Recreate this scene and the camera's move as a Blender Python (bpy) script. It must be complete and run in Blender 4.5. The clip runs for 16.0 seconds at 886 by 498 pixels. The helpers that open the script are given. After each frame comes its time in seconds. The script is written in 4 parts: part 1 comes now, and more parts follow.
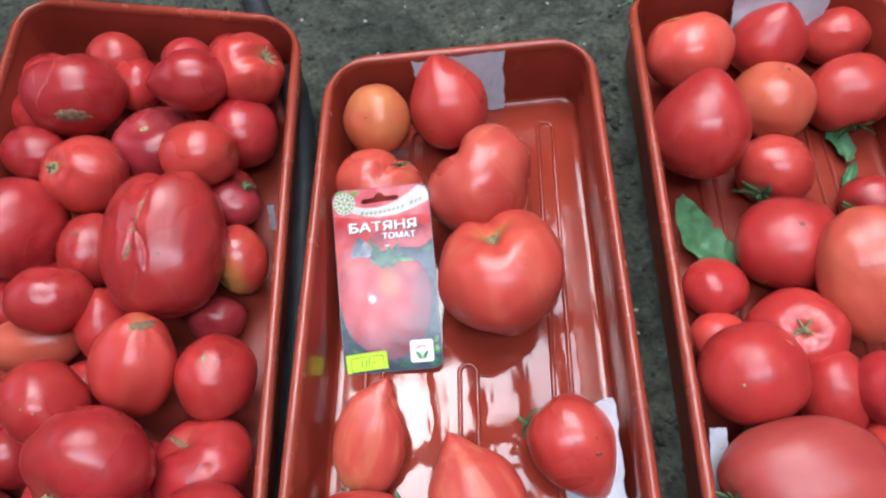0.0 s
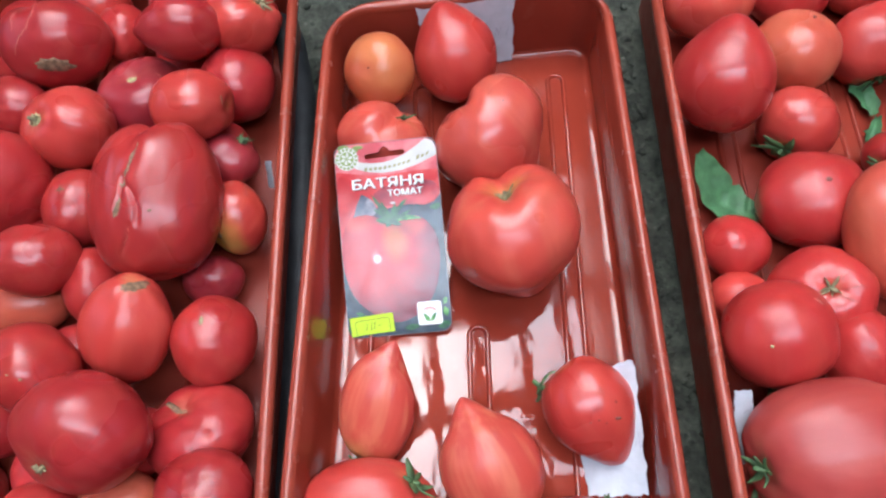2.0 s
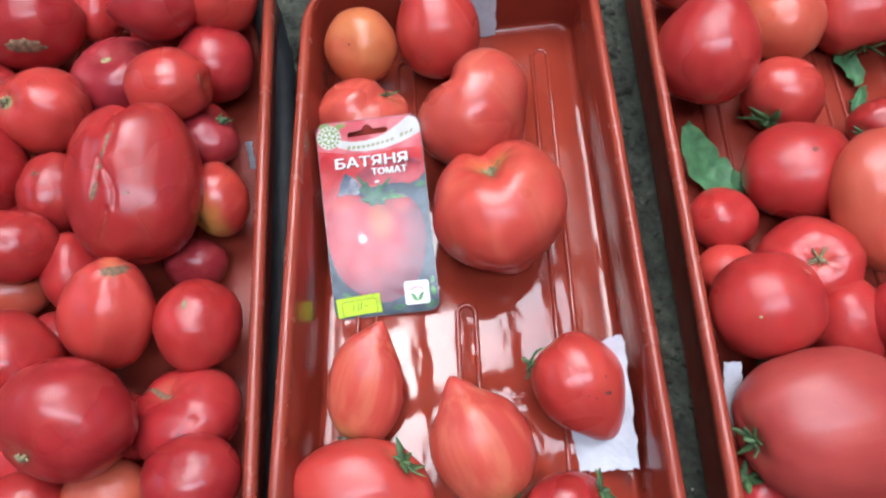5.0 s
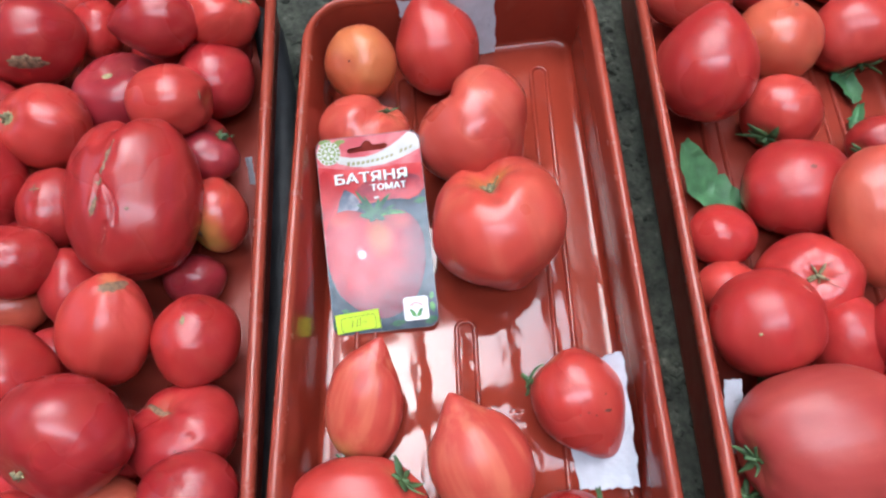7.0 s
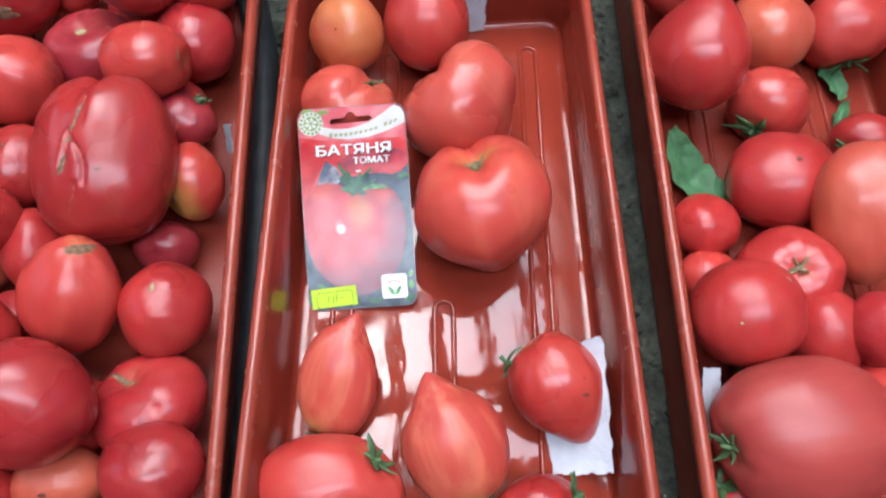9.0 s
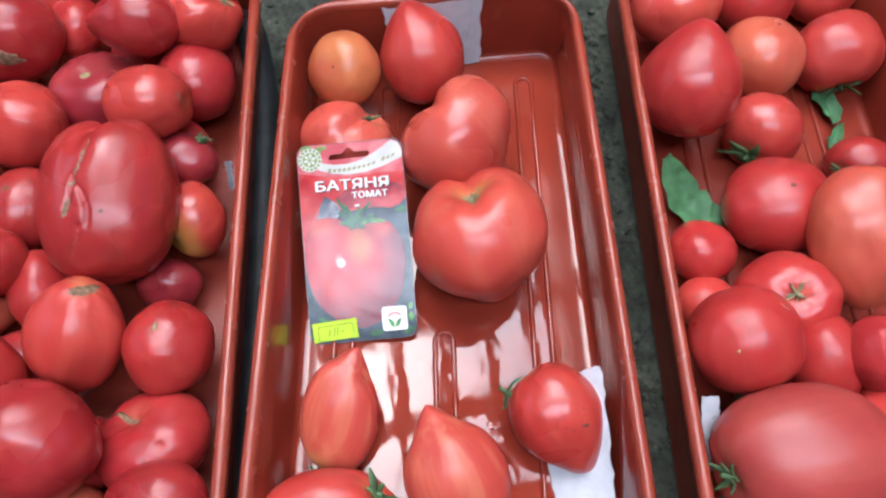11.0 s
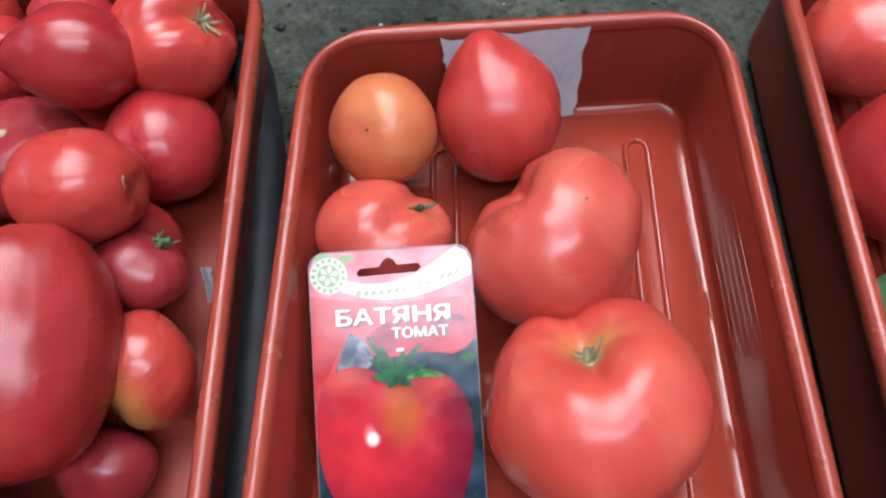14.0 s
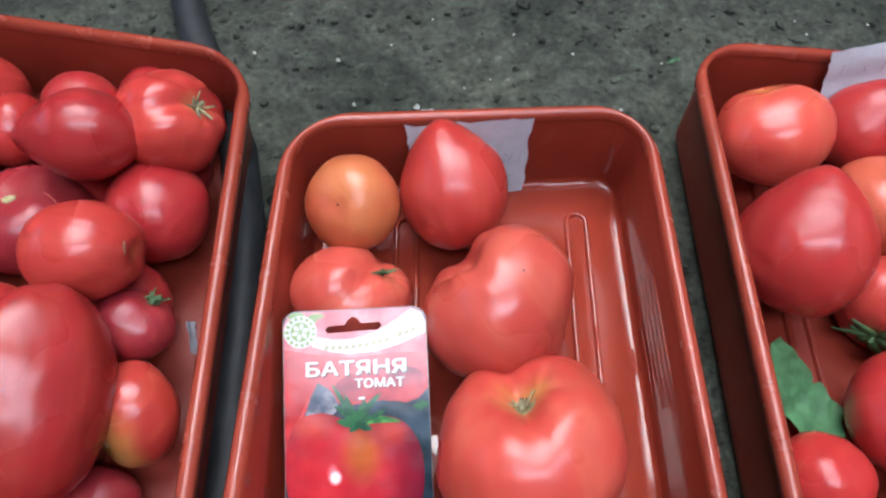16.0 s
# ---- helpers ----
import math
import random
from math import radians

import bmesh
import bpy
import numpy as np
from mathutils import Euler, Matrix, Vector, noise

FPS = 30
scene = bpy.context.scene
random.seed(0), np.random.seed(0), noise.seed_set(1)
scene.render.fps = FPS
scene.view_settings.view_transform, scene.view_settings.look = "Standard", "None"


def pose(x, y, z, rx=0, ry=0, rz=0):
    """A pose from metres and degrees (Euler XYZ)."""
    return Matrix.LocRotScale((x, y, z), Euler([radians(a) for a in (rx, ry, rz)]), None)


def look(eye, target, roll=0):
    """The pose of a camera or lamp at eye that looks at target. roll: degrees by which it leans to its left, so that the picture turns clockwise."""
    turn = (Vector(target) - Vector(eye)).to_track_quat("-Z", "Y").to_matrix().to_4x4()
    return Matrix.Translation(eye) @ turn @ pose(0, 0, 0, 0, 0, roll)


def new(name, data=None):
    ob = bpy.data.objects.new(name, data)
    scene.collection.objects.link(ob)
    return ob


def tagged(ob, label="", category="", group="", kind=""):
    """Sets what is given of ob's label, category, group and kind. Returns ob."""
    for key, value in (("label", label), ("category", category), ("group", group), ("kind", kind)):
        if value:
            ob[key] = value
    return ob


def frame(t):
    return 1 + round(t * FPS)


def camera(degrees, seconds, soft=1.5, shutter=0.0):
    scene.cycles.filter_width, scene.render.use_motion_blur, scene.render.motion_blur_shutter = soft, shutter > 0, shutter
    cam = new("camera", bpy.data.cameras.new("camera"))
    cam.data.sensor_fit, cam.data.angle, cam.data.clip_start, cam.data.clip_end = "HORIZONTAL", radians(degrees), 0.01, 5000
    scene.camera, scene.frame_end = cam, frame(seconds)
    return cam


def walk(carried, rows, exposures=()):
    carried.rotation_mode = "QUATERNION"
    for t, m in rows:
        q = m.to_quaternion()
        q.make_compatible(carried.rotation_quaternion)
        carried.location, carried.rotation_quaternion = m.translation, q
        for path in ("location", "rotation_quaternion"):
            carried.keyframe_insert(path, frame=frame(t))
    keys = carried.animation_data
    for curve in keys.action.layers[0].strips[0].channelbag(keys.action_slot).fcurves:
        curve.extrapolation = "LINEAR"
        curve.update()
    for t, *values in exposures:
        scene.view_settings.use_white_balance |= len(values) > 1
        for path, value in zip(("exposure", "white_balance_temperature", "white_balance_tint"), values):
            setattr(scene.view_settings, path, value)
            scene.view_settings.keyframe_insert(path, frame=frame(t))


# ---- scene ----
cam = camera(65.4, 16.0, soft=2.4)
PATH = [
    (0, (0.041, 0.042, 0.596), (0.012, 0.948, -1.187), -5.3),
    (0.5, (0.026, 0.054, 0.575), (-0.02, 0.905, -1.234), -6.3),
    (1, (0.02, 0.056, 0.572), (-0.02, 0.898, -1.242), -6.6),
    (1.5, (0.022, 0.052, 0.569), (-0.005, 0.881, -1.251), -6.9),
    (2, (0.024, 0.047, 0.566), (0.02, 0.872, -1.256), -4.0),
    (2.5, (0.021, 0.044, 0.563), (0.013, 0.866, -1.26), -3.9),
    (3, (0.017, 0.046, 0.552), (0.028, 0.85, -1.279), -2.6),
    (3.5, (0.025, 0.043, 0.555), (0.046, 0.822, -1.287), -3.0),
    (6, (0.023, 0.047, 0.56), (0.059, 0.831, -1.28), -2.5),
    (6.5, (0.024, 0.046, 0.562), (0.056, 0.859, -1.266), -2.7),
    (7, (0.024, 0.047, 0.558), (0.061, 0.864, -1.266), -2.4),
    (7.5, (0.02, 0.046, 0.553), (0.086, 0.847, -1.278), 1.0),
    (8, (0.02, 0.043, 0.547), (0.102, 0.834, -1.288), 2.3),
    (8.5, (0.017, 0.043, 0.544), (0.124, 0.828, -1.292), 4.9),
    (9, (0.017, 0.044, 0.544), (0.131, 0.827, -1.293), 5.2),
    (11.3, (0.03, 0.054, 0.555), (0.108, 0.89, -1.26), 0.8),
    (11.5, (0.038, 0.08, 0.537), (0.106, 0.792, -1.331), -0.3),
    (12, (0.026, 0.169, 0.459), (0.097, 0.838, -1.425), 7.4),
    (12.5, (0.02, 0.22, 0.367), (0.056, 0.948, -1.496), 2.2),
    (13, (0.013, 0.235, 0.363), (0.023, 0.991, -1.489), -2.4),
    (13.5, (-0.003, 0.227, 0.388), (0.011, 1.054, -1.433), -2.7),
    (14, (0.0, 0.215, 0.406), (0.043, 1.069, -1.402), 0.5),
    (14.5, (0.008, 0.207, 0.431), (0.078, 1.098, -1.359), 2.2),
    (15, (0.009, 0.205, 0.457), (0.107, 1.152, -1.303), 3.6),
    (15.5, (0.012, 0.201, 0.456), (0.132, 1.157, -1.296), 5.4),
    (16, (0.007, 0.199, 0.462), (0.134, 1.167, -1.284), 5.7),
]
walk(cam, [(t, look(eye, target, roll)) for t, eye, target, roll in PATH], [(0.0, 1.82, 5900, 10), (16.0, 1.82, 5900, 10)])

# ---- light: soft overcast daylight through the openings of the added, unseen roof ----
SUN_EL, SUN_ROT = radians(70), radians(-18)
world = bpy.data.worlds.new("sky")
scene.world = world
world.use_nodes = True
wn = world.node_tree.nodes
sky = wn.new("ShaderNodeTexSky")
sky.sky_type, sky.sun_disc, sky.sun_elevation, sky.sun_rotation = "NISHITA", False, SUN_EL, SUN_ROT
sky.air_density, sky.dust_density, sky.ozone_density = 1.0, 4.0, 1.5
world.node_tree.links.new(sky.outputs["Color"], wn["Background"].inputs["Color"])
wn["Background"].inputs["Strength"].default_value = 0.15
sun = new("sun", bpy.data.lights.new("sun", "SUN"))
sun.data.energy, sun.data.angle, sun.data.color = 2.0, radians(64), (0.97, 1.0, 1.03)
sun.matrix_world = look((-0.30, 1.35, 3.0), (0.05, 0.25, 0.0))
# area lamp added in the unseen southern roof opening for glare on the packet
glare_lamp = new("glare_lamp", bpy.data.lights.new("glare_lamp", "AREA"))
glare_lamp.data.shape, glare_lamp.data.size, glare_lamp.data.size_y = "RECTANGLE", 1.85, 0.50
glare_lamp.data.energy, glare_lamp.data.color = 11.0, (0.95, 1.0, 1.06)
glare_lamp.matrix_world = Matrix.Translation((0.175, -0.51, 2.325))


# ---- materials ----
def nodes(name, rough=0.5, metal=0.0, coat=0.0):
    m = bpy.data.materials.new(name)
    m.use_nodes = True
    n, l = m.node_tree.nodes, m.node_tree.links
    b = n["Principled BSDF"]
    b.inputs["Roughness"].default_value = rough
    b.inputs["Metallic"].default_value = metal
    b.inputs["Coat Weight"].default_value = coat
    b.inputs["Coat Roughness"].default_value = 0.08
    return m, n, l, b


def noise_tex(n, l, scale, detail=3.0, vec=None):
    t = n.new("ShaderNodeTexNoise")
    t.inputs["Scale"].default_value, t.inputs["Detail"].default_value = scale, detail
    if vec is not None:
        l.new(vec, t.inputs["Vector"])
    return t.outputs["Fac"]


def ramp(n, l, fac, stops):
    r = n.new("ShaderNodeValToRGB")
    r.color_ramp.interpolation = "EASE"
    while len(r.color_ramp.elements) < len(stops):
        r.color_ramp.elements.new(0.5)
    for e, (p, c) in zip(r.color_ramp.elements, stops):
        e.position, e.color = p, (*c, 1) if len(c) == 3 else c
    l.new(fac, r.inputs["Fac"])
    return r.outputs["Color"]


def mix(n, l, fac, a, b, kind="MIX"):
    m = n.new("ShaderNodeMix")
    m.data_type, m.blend_type = "RGBA", kind
    for sock, v in ((m.inputs[0], fac), (m.inputs[6], a), (m.inputs[7], b)):
        if isinstance(v, (int, float)):
            sock.default_value = v
        elif isinstance(v, tuple):
            sock.default_value = (*v, 1)
        else:
            l.new(v, sock)
    return m.outputs[2]


def bump(n, l, b, height, strength, dist):
    k = n.new("ShaderNodeBump")
    k.inputs["Strength"].default_value, k.inputs["Distance"].default_value = strength, dist
    l.new(height, k.inputs["Height"])
    l.new(k.outputs["Normal"], b.inputs["Normal"])


def coords(n, which="Object"):
    return n.new("ShaderNodeTexCoord").outputs[which]


def skin(name, ripe, deep, shoulder, reach, rough=0.30, streaks=0.07):
    """Tomato skin: soft blotches from ripe to deep, shoulder colour round the stem as far as reach (0 to 1), faint rays and fine specks."""
    m, n, l, b = nodes(name, rough)
    co = coords(n)
    base = ramp(n, l, noise_tex(n, l, 16, 2, co), [(0.25, deep), (0.75, ripe)])
    hue = n.new("ShaderNodeHueSaturation")
    info = n.new("ShaderNodeObjectInfo")
    mr = n.new("ShaderNodeMapRange")
    mr.inputs["To Min"].default_value, mr.inputs["To Max"].default_value = 0.88, 1.12
    l.new(info.outputs["Random"], mr.inputs["Value"])
    l.new(mr.outputs["Result"], hue.inputs["Value"])
    l.new(base, hue.inputs["Color"])
    at = n.new("ShaderNodeAttribute")
    at.attribute_name = "from_stem"
    wob = n.new("ShaderNodeMath")
    wob.operation = "MULTIPLY_ADD"
    wob.inputs[1].default_value = 0.30
    l.new(noise_tex(n, l, 45, 2, co), wob.inputs[0])
    l.new(at.outputs["Fac"], wob.inputs[2])
    edge = ramp(n, l, wob.outputs[0], [(max(0.0, reach * 0.3) + 0.10, (1, 1, 1)), (reach + 0.24, (0, 0, 0))])
    col = mix(n, l, edge, hue.outputs["Color"], shoulder)
    lobe = n.new("ShaderNodeAttribute")
    lobe.attribute_name = "lobe"
    ray_noise = noise_tex(n, l, 3.6, 3, lobe.outputs["Vector"])
    rays = ramp(n, l, ray_noise, [(0.42, (0, 0, 0)), (0.70, (streaks,) * 3)])
    col = mix(n, l, rays, col, (0.62, 0.20, 0.11))
    speck = ramp(n, l, noise_tex(n, l, 420, 2, co), [(0.66, (0, 0, 0)), (0.80, (0.10,) * 3)])
    col = mix(n, l, speck, col, (0.75, 0.30, 0.18))
    l.new(col, b.inputs["Base Color"])
    b.inputs["Subsurface Weight"].default_value = 0.10
    b.inputs["Subsurface Radius"].default_value = (0.010, 0.003, 0.0015)
    b.inputs["IOR"].default_value = 1.51
    rr = ramp(n, l, noise_tex(n, l, 14, 2, co), [(0.3, (rough - 0.05,) * 3), (0.7, (rough + 0.08,) * 3)])
    l.new(rr, b.inputs["Roughness"])
    relief = n.new("ShaderNodeMath")
    relief.operation = "MULTIPLY_ADD"
    relief.inputs[1].default_value = 0.6
    l.new(noise_tex(n, l, 5.5, 1, lobe.outputs["Vector"]), relief.inputs[0])
    l.new(noise_tex(n, l, 32, 2, co), relief.inputs[2])
    bump(n, l, b, relief.outputs[0], 0.30, 0.0022)
    return m


SKINS = {
    "red": skin("skin_red", (0.43, 0.031, 0.028), (0.34, 0.020, 0.020), (0.50, 0.12, 0.06), 0.03),
    "deep": skin("skin_deep", (0.40, 0.026, 0.027), (0.31, 0.017, 0.020), (0.40, 0.09, 0.05), 0.03),
    "wine": skin("skin_wine", (0.36, 0.031, 0.040), (0.26, 0.019, 0.027), (0.38, 0.10, 0.07), 0.03),
    "coral": skin("skin_coral", (0.51, 0.052, 0.040), (0.43, 0.034, 0.028), (0.56, 0.16, 0.07), 0.05),
    "heart": skin("skin_heart", (0.55, 0.076, 0.050), (0.47, 0.050, 0.038), (0.50, 0.24, 0.06), 0.085, streaks=0.20),
    "rosy": skin("skin_rosy", (0.58, 0.092, 0.062), (0.50, 0.060, 0.045), (0.54, 0.14, 0.08), 0.05, streaks=0.20),
    "dusky": skin("skin_dusky", (0.375, 0.050, 0.042), (0.32, 0.037, 0.033), (0.44, 0.12, 0.07), 0.05, rough=0.42),
    "salmon": skin("skin_salmon", (0.53, 0.110, 0.058), (0.47, 0.070, 0.044), (0.58, 0.24, 0.09), 0.2),
    "orange": skin("skin_orange", (0.56, 0.200, 0.070), (0.44, 0.080, 0.034), (0.54, 0.26, 0.07), 0.2),
    "blush": skin("skin_blush", (0.47, 0.050, 0.032), (0.38, 0.030, 0.024), (0.42, 0.22, 0.05), 0.34, streaks=0.1),
    "shoulder": skin("skin_shoulder", (0.53, 0.076, 0.052), (0.46, 0.050, 0.038), (0.44, 0.25, 0.07), 0.22, streaks=0.45),
}


def plain(name, colour, rough=0.5, spread=0.2, scale=60, bumpy=0.2, dist=0.001, coat=0.0):
    m, n, l, b = nodes(name, rough, coat=coat)
    co = coords(n)
    lo, hi = (tuple(c * k for c in colour) for k in (1 - spread, 1 + spread))
    l.new(ramp(n, l, noise_tex(n, l, scale, 5, co), [(0.3, lo), (0.7, hi)]), b.inputs["Base Color"])
    if bumpy:
        bump(n, l, b, noise_tex(n, l, scale * 2, 4, co), bumpy, dist)
    return m


def tray_plastic(name="tray_plastic", pale=1.0, gloss=0.0, wavy=0.10, dirty=0.3, shine=0.47):
    """Brown-red moulded plastic: slightly uneven gloss, faint drawing streaks, thin dust."""
    m, n, l, b = nodes(name, 0.1)
    co = coords(n)
    base = ramp(n, l, noise_tex(n, l, 9, 4, co), [(0.3, (0.20 * pale, 0.026 * pale ** 2, 0.014 * pale ** 2)), (0.7, (0.26 * pale, 0.036 * pale ** 2, 0.020 * pale ** 2))])
    mp = n.new("ShaderNodeMapping")
    mp.inputs["Scale"].default_value = (30, 30, 70)
    l.new(co, mp.inputs["Vector"])
    streak = ramp(n, l, noise_tex(n, l, 3, 5, mp.outputs["Vector"]), [(0.62, (0, 0, 0)), (0.8, (min(0.10, dirty * 0.4),) * 3)])
    dirt = ramp(n, l, noise_tex(n, l, 28, 6, co), [(0.60, (0, 0, 0)), (0.82, (dirty,) * 3)])
    col = mix(n, l, streak, base, (0.40, 0.11, 0.065))
    col = mix(n, l, dirt, col, (0.30, 0.095, 0.06))
    l.new(col, b.inputs["Base Color"])
    l.new(ramp(n, l, noise_tex(n, l, 55, 6, co), [(0.35, (0.03 + gloss,) * 3), (0.75, (0.10 + gloss,) * 3)]), b.inputs["Roughness"])
    b.inputs["Specular IOR Level"].default_value = shine
    long = n.new("ShaderNodeMapping")
    long.inputs["Scale"].default_value = (1.0, 0.45, 1.0)
    l.new(co, long.inputs["Vector"])
    bump(n, l, b, noise_tex(n, l, 48, 2, long.outputs["Vector"]), wavy, 0.003)
    return m


def soil_material():
    m, n, l, b = nodes("soil", 0.9)
    co = coords(n)
    fine = ramp(n, l, noise_tex(n, l, 150, 8, co), [(0.25, (0.026, 0.029, 0.024)), (0.55, (0.054, 0.060, 0.049)), (0.85, (0.115, 0.122, 0.102))])
    patch = ramp(n, l, noise_tex(n, l, 9, 5, co), [(0.30, (0.62, 0.66, 0.60)), (0.52, (1.0, 1.0, 0.94)), (0.75, (1.38, 1.32, 1.18))])
    col = mix(n, l, 1.0, fine, patch, "MULTIPLY")
    crumb = ramp(n, l, noise_tex(n, l, 42, 6, co), [(0.35, (0.70, 0.70, 0.70)), (0.65, (1.2, 1.2, 1.2))])
    l.new(mix(n, l, 1.0, col, crumb, "MULTIPLY"), b.inputs["Base Color"])
    b.inputs["Specular IOR Level"].default_value = 0.25
    bump(n, l, b, noise_tex(n, l, 120, 8, co), 0.7, 0.006)
    return m


def crumple(n, l, b, co):
    """The slight waves and scuffs of thin printed card."""
    bump(n, l, b, noise_tex(n, l, 38, 4, co), 0.14, 0.0022)
    l.new(ramp(n, l, noise_tex(n, l, 90, 5, co), [(0.35, (0.12,) * 3), (0.75, (0.22,) * 3)]), b.inputs["Roughness"])


def printed_tomato():
    """The photograph printed on the packet: a red fruit, orange by its stalk, with a small white gleam."""
    m, n, l, b = nodes("printed_tomato", 0.16)
    co = coords(n)

    def spot(x, y, r0, r1, sx=1.0):
        mp = n.new("ShaderNodeMapping")
        mp.inputs["Location"].default_value = (-x * sx, -y, 0)
        mp.inputs["Scale"].default_value = (sx, 1, 0)
        l.new(co, mp.inputs["Vector"])
        ln = n.new("ShaderNodeVectorMath")
        ln.operation = "LENGTH"
        l.new(mp.outputs["Vector"], ln.inputs[0])
        mr = n.new("ShaderNodeMapRange")
        mr.interpolation_type = "SMOOTHSTEP"
        for k, v in (("From Min", r0), ("From Max", r1), ("To Min", 1), ("To Max", 0)):
            mr.inputs[k].default_value = v
        l.new(ln.outputs["Value"], mr.inputs["Value"])
        return mr.outputs["Result"]

    col = mix(n, l, spot(0.030, 0.066, 0.016, 0.056), (0.15, 0.008, 0.024), (0.50, 0.024, 0.032))
    col = mix(n, l, spot(0.046, 0.078, 0.003, 0.024, 1.5), col, (0.44, 0.10, 0.025))
    col = mix(n, l, spot(0.062, 0.090, 0.002, 0.012, 0.7), col, (0.40, 0.035, 0.028))
    col = mix(n, l, spot(0.016, 0.096, 0.003, 0.013, 0.7), col, (0.50, 0.055, 0.045))
    col = mix(n, l, spot(0.0285, 0.0665, 0.0006, 0.0075, 1.7), col, (0.80, 0.20, 0.22))
    col = mix(n, l, spot(0.0300, 0.0645, 0.0006, 0.0050, 1.1), col, (1.0, 0.88, 0.88))
    blotch = ramp(n, l, noise_tex(n, l, 60, 6, co), [(0.3, (0.8, 0.8, 0.85)), (0.75, (1.05, 1.05, 1.05))])
    l.new(mix(n, l, 1.0, col, blotch, "MULTIPLY"), b.inputs["Base Color"])
    b.inputs["Specular IOR Level"].default_value = 0.4
    crumple(n, l, b, co)
    return m


def print_field(name, lo, hi, scale=45):
    m, n, l, b = nodes(name, 0.16)
    b.inputs["Specular IOR Level"].default_value = 0.4
    co = coords(n)
    l.new(ramp(n, l, noise_tex(n, l, scale, 3, co), [(0.35, lo), (0.65, hi)]), b.inputs["Base Color"])
    crumple(n, l, b, co)
    return m


PLASTIC = tray_plastic()
DUSTY = tray_plastic("dusty_tray_plastic", 0.96, 0.34, 0.05, 0.2, 0.22)
SATIN = tray_plastic("satin_tray_plastic", 1.0, 0.13, 0.06, 0.3, 0.45)
# Rim base colour made paler to stand in for light catching its edge.
RIM = tray_plastic("rim_plastic", 1.18, 0.19, 0.02, 0.05, 0.45)
SOIL = soil_material()
LEAFY = plain("calyx_green", (0.060, 0.120, 0.042), 0.6, 0.4, 120, 0.5, 0.001)
DRY = plain("calyx_dry", (0.22, 0.19, 0.10), 0.75, 0.4, 150, 0.5, 0.001)
LEAF = plain("leaf_green", (0.062, 0.165, 0.068), 0.55, 0.3, 70, 0.8, 0.002)
NUB = plain("stem_scar_pale", (0.33, 0.31, 0.15), 0.75, 0.35, 250, 0.6, 0.001)
SCAR = plain("cork_scar", (0.21, 0.125, 0.07), 0.85, 0.4, 300, 0.8, 0.001)
CRACK = plain("pale_crack", (0.40, 0.085, 0.065), 0.7, 0.25, 300, 0.6, 0.001)
SPOT = plain("dark_spot", (0.13, 0.035, 0.025), 0.8, 0.4, 300, 0.4, 0.001)
PAPER = plain("note_paper", (0.52, 0.55, 0.60), 0.75, 0.06, 90, 0.5, 0.001)
PEN = plain("pen_ink", (0.02, 0.04, 0.02), 0.7, 0.2, 300, 0)
INK = plain("pencil_ink", (0.14, 0.15, 0.26), 0.7, 0.2, 300, 0)
BLACK = plain("black_pipe", (0.016, 0.018, 0.020), 0.6, 0.35, 60, 0.4, 0.001)
STONE = plain("pale_crumb", (0.36, 0.36, 0.32), 0.85, 0.3, 200, 0.6, 0.001)
WALL = plain("unseen_shell", (0.17, 0.18, 0.165), 0.8, 0.25, 3, 0.3, 0.01)
BEAM = plain("unseen_beam", (0.22, 0.2, 0.17), 0.7, 0.3, 8, 0.2, 0.002)
P_RED = print_field("print_red", (0.44, 0.030, 0.036), (0.60, 0.085, 0.085), 32)
P_DARK = print_field("print_dark", (0.012, 0.022, 0.032), (0.030, 0.052, 0.075), 60)
P_PALE = print_field("print_pale", (0.50, 0.50, 0.47), (0.58, 0.58, 0.55))
P_PINK = print_field("print_pink", (0.48, 0.085, 0.10), (0.62, 0.20, 0.21), 50)
P_GREEN = print_field("print_green", (0.006, 0.045, 0.022), (0.022, 0.115, 0.036), 160)
P_LIME = print_field("print_seal_green", (0.17, 0.24, 0.07), (0.24, 0.31, 0.11))
P_OCHRE = print_field("print_ochre", (0.27, 0.25, 0.13), (0.36, 0.33, 0.19))
P_FRUIT = printed_tomato()
P_WINE = print_field("print_wine", (0.20, 0.014, 0.030), (0.46, 0.050, 0.062), 42)
P_CRIMSON = print_field("print_crimson", (0.36, 0.018, 0.024), (0.50, 0.034, 0.036), 42)
P_BLUE = print_field("print_grey_blue", (0.06, 0.075, 0.11), (0.26, 0.24, 0.28), 90)
P_LEAF = print_field("print_leaf", (0.02, 0.12, 0.03), (0.10, 0.30, 0.06), 160)
P_WHITE = print_field("print_white", (0.74, 0.74, 0.72), (0.80, 0.80, 0.78))
P_SHADE = print_field("print_shade", (0.05, 0.012, 0.014), (0.09, 0.020, 0.022))
P_BACK = print_field("print_backing", (0.20, 0.14, 0.13), (0.30, 0.24, 0.23))
STICKER = plain("lime_sticker", (0.46, 0.66, 0.02), 0.6, 0.06, 50, 0.1, 0.0005)


# ---- making meshes ----
def mesh_of(name, bm, smooth=True):
    me = bpy.data.meshes.new(name)
    bm.normal_update()
    bm.to_mesh(me)
    bm.free()
    if smooth:
        for p in me.polygons:
            p.use_smooth = True
    return me


def part(name, bm, material, parent=None, label="", smooth=True):
    me = bm if isinstance(bm, bpy.types.Mesh) else mesh_of(name, bm, smooth)
    me.materials.append(material)
    ob = new(name, me)
    if parent is not None:
        ob.parent = parent
    return tagged(ob, label)


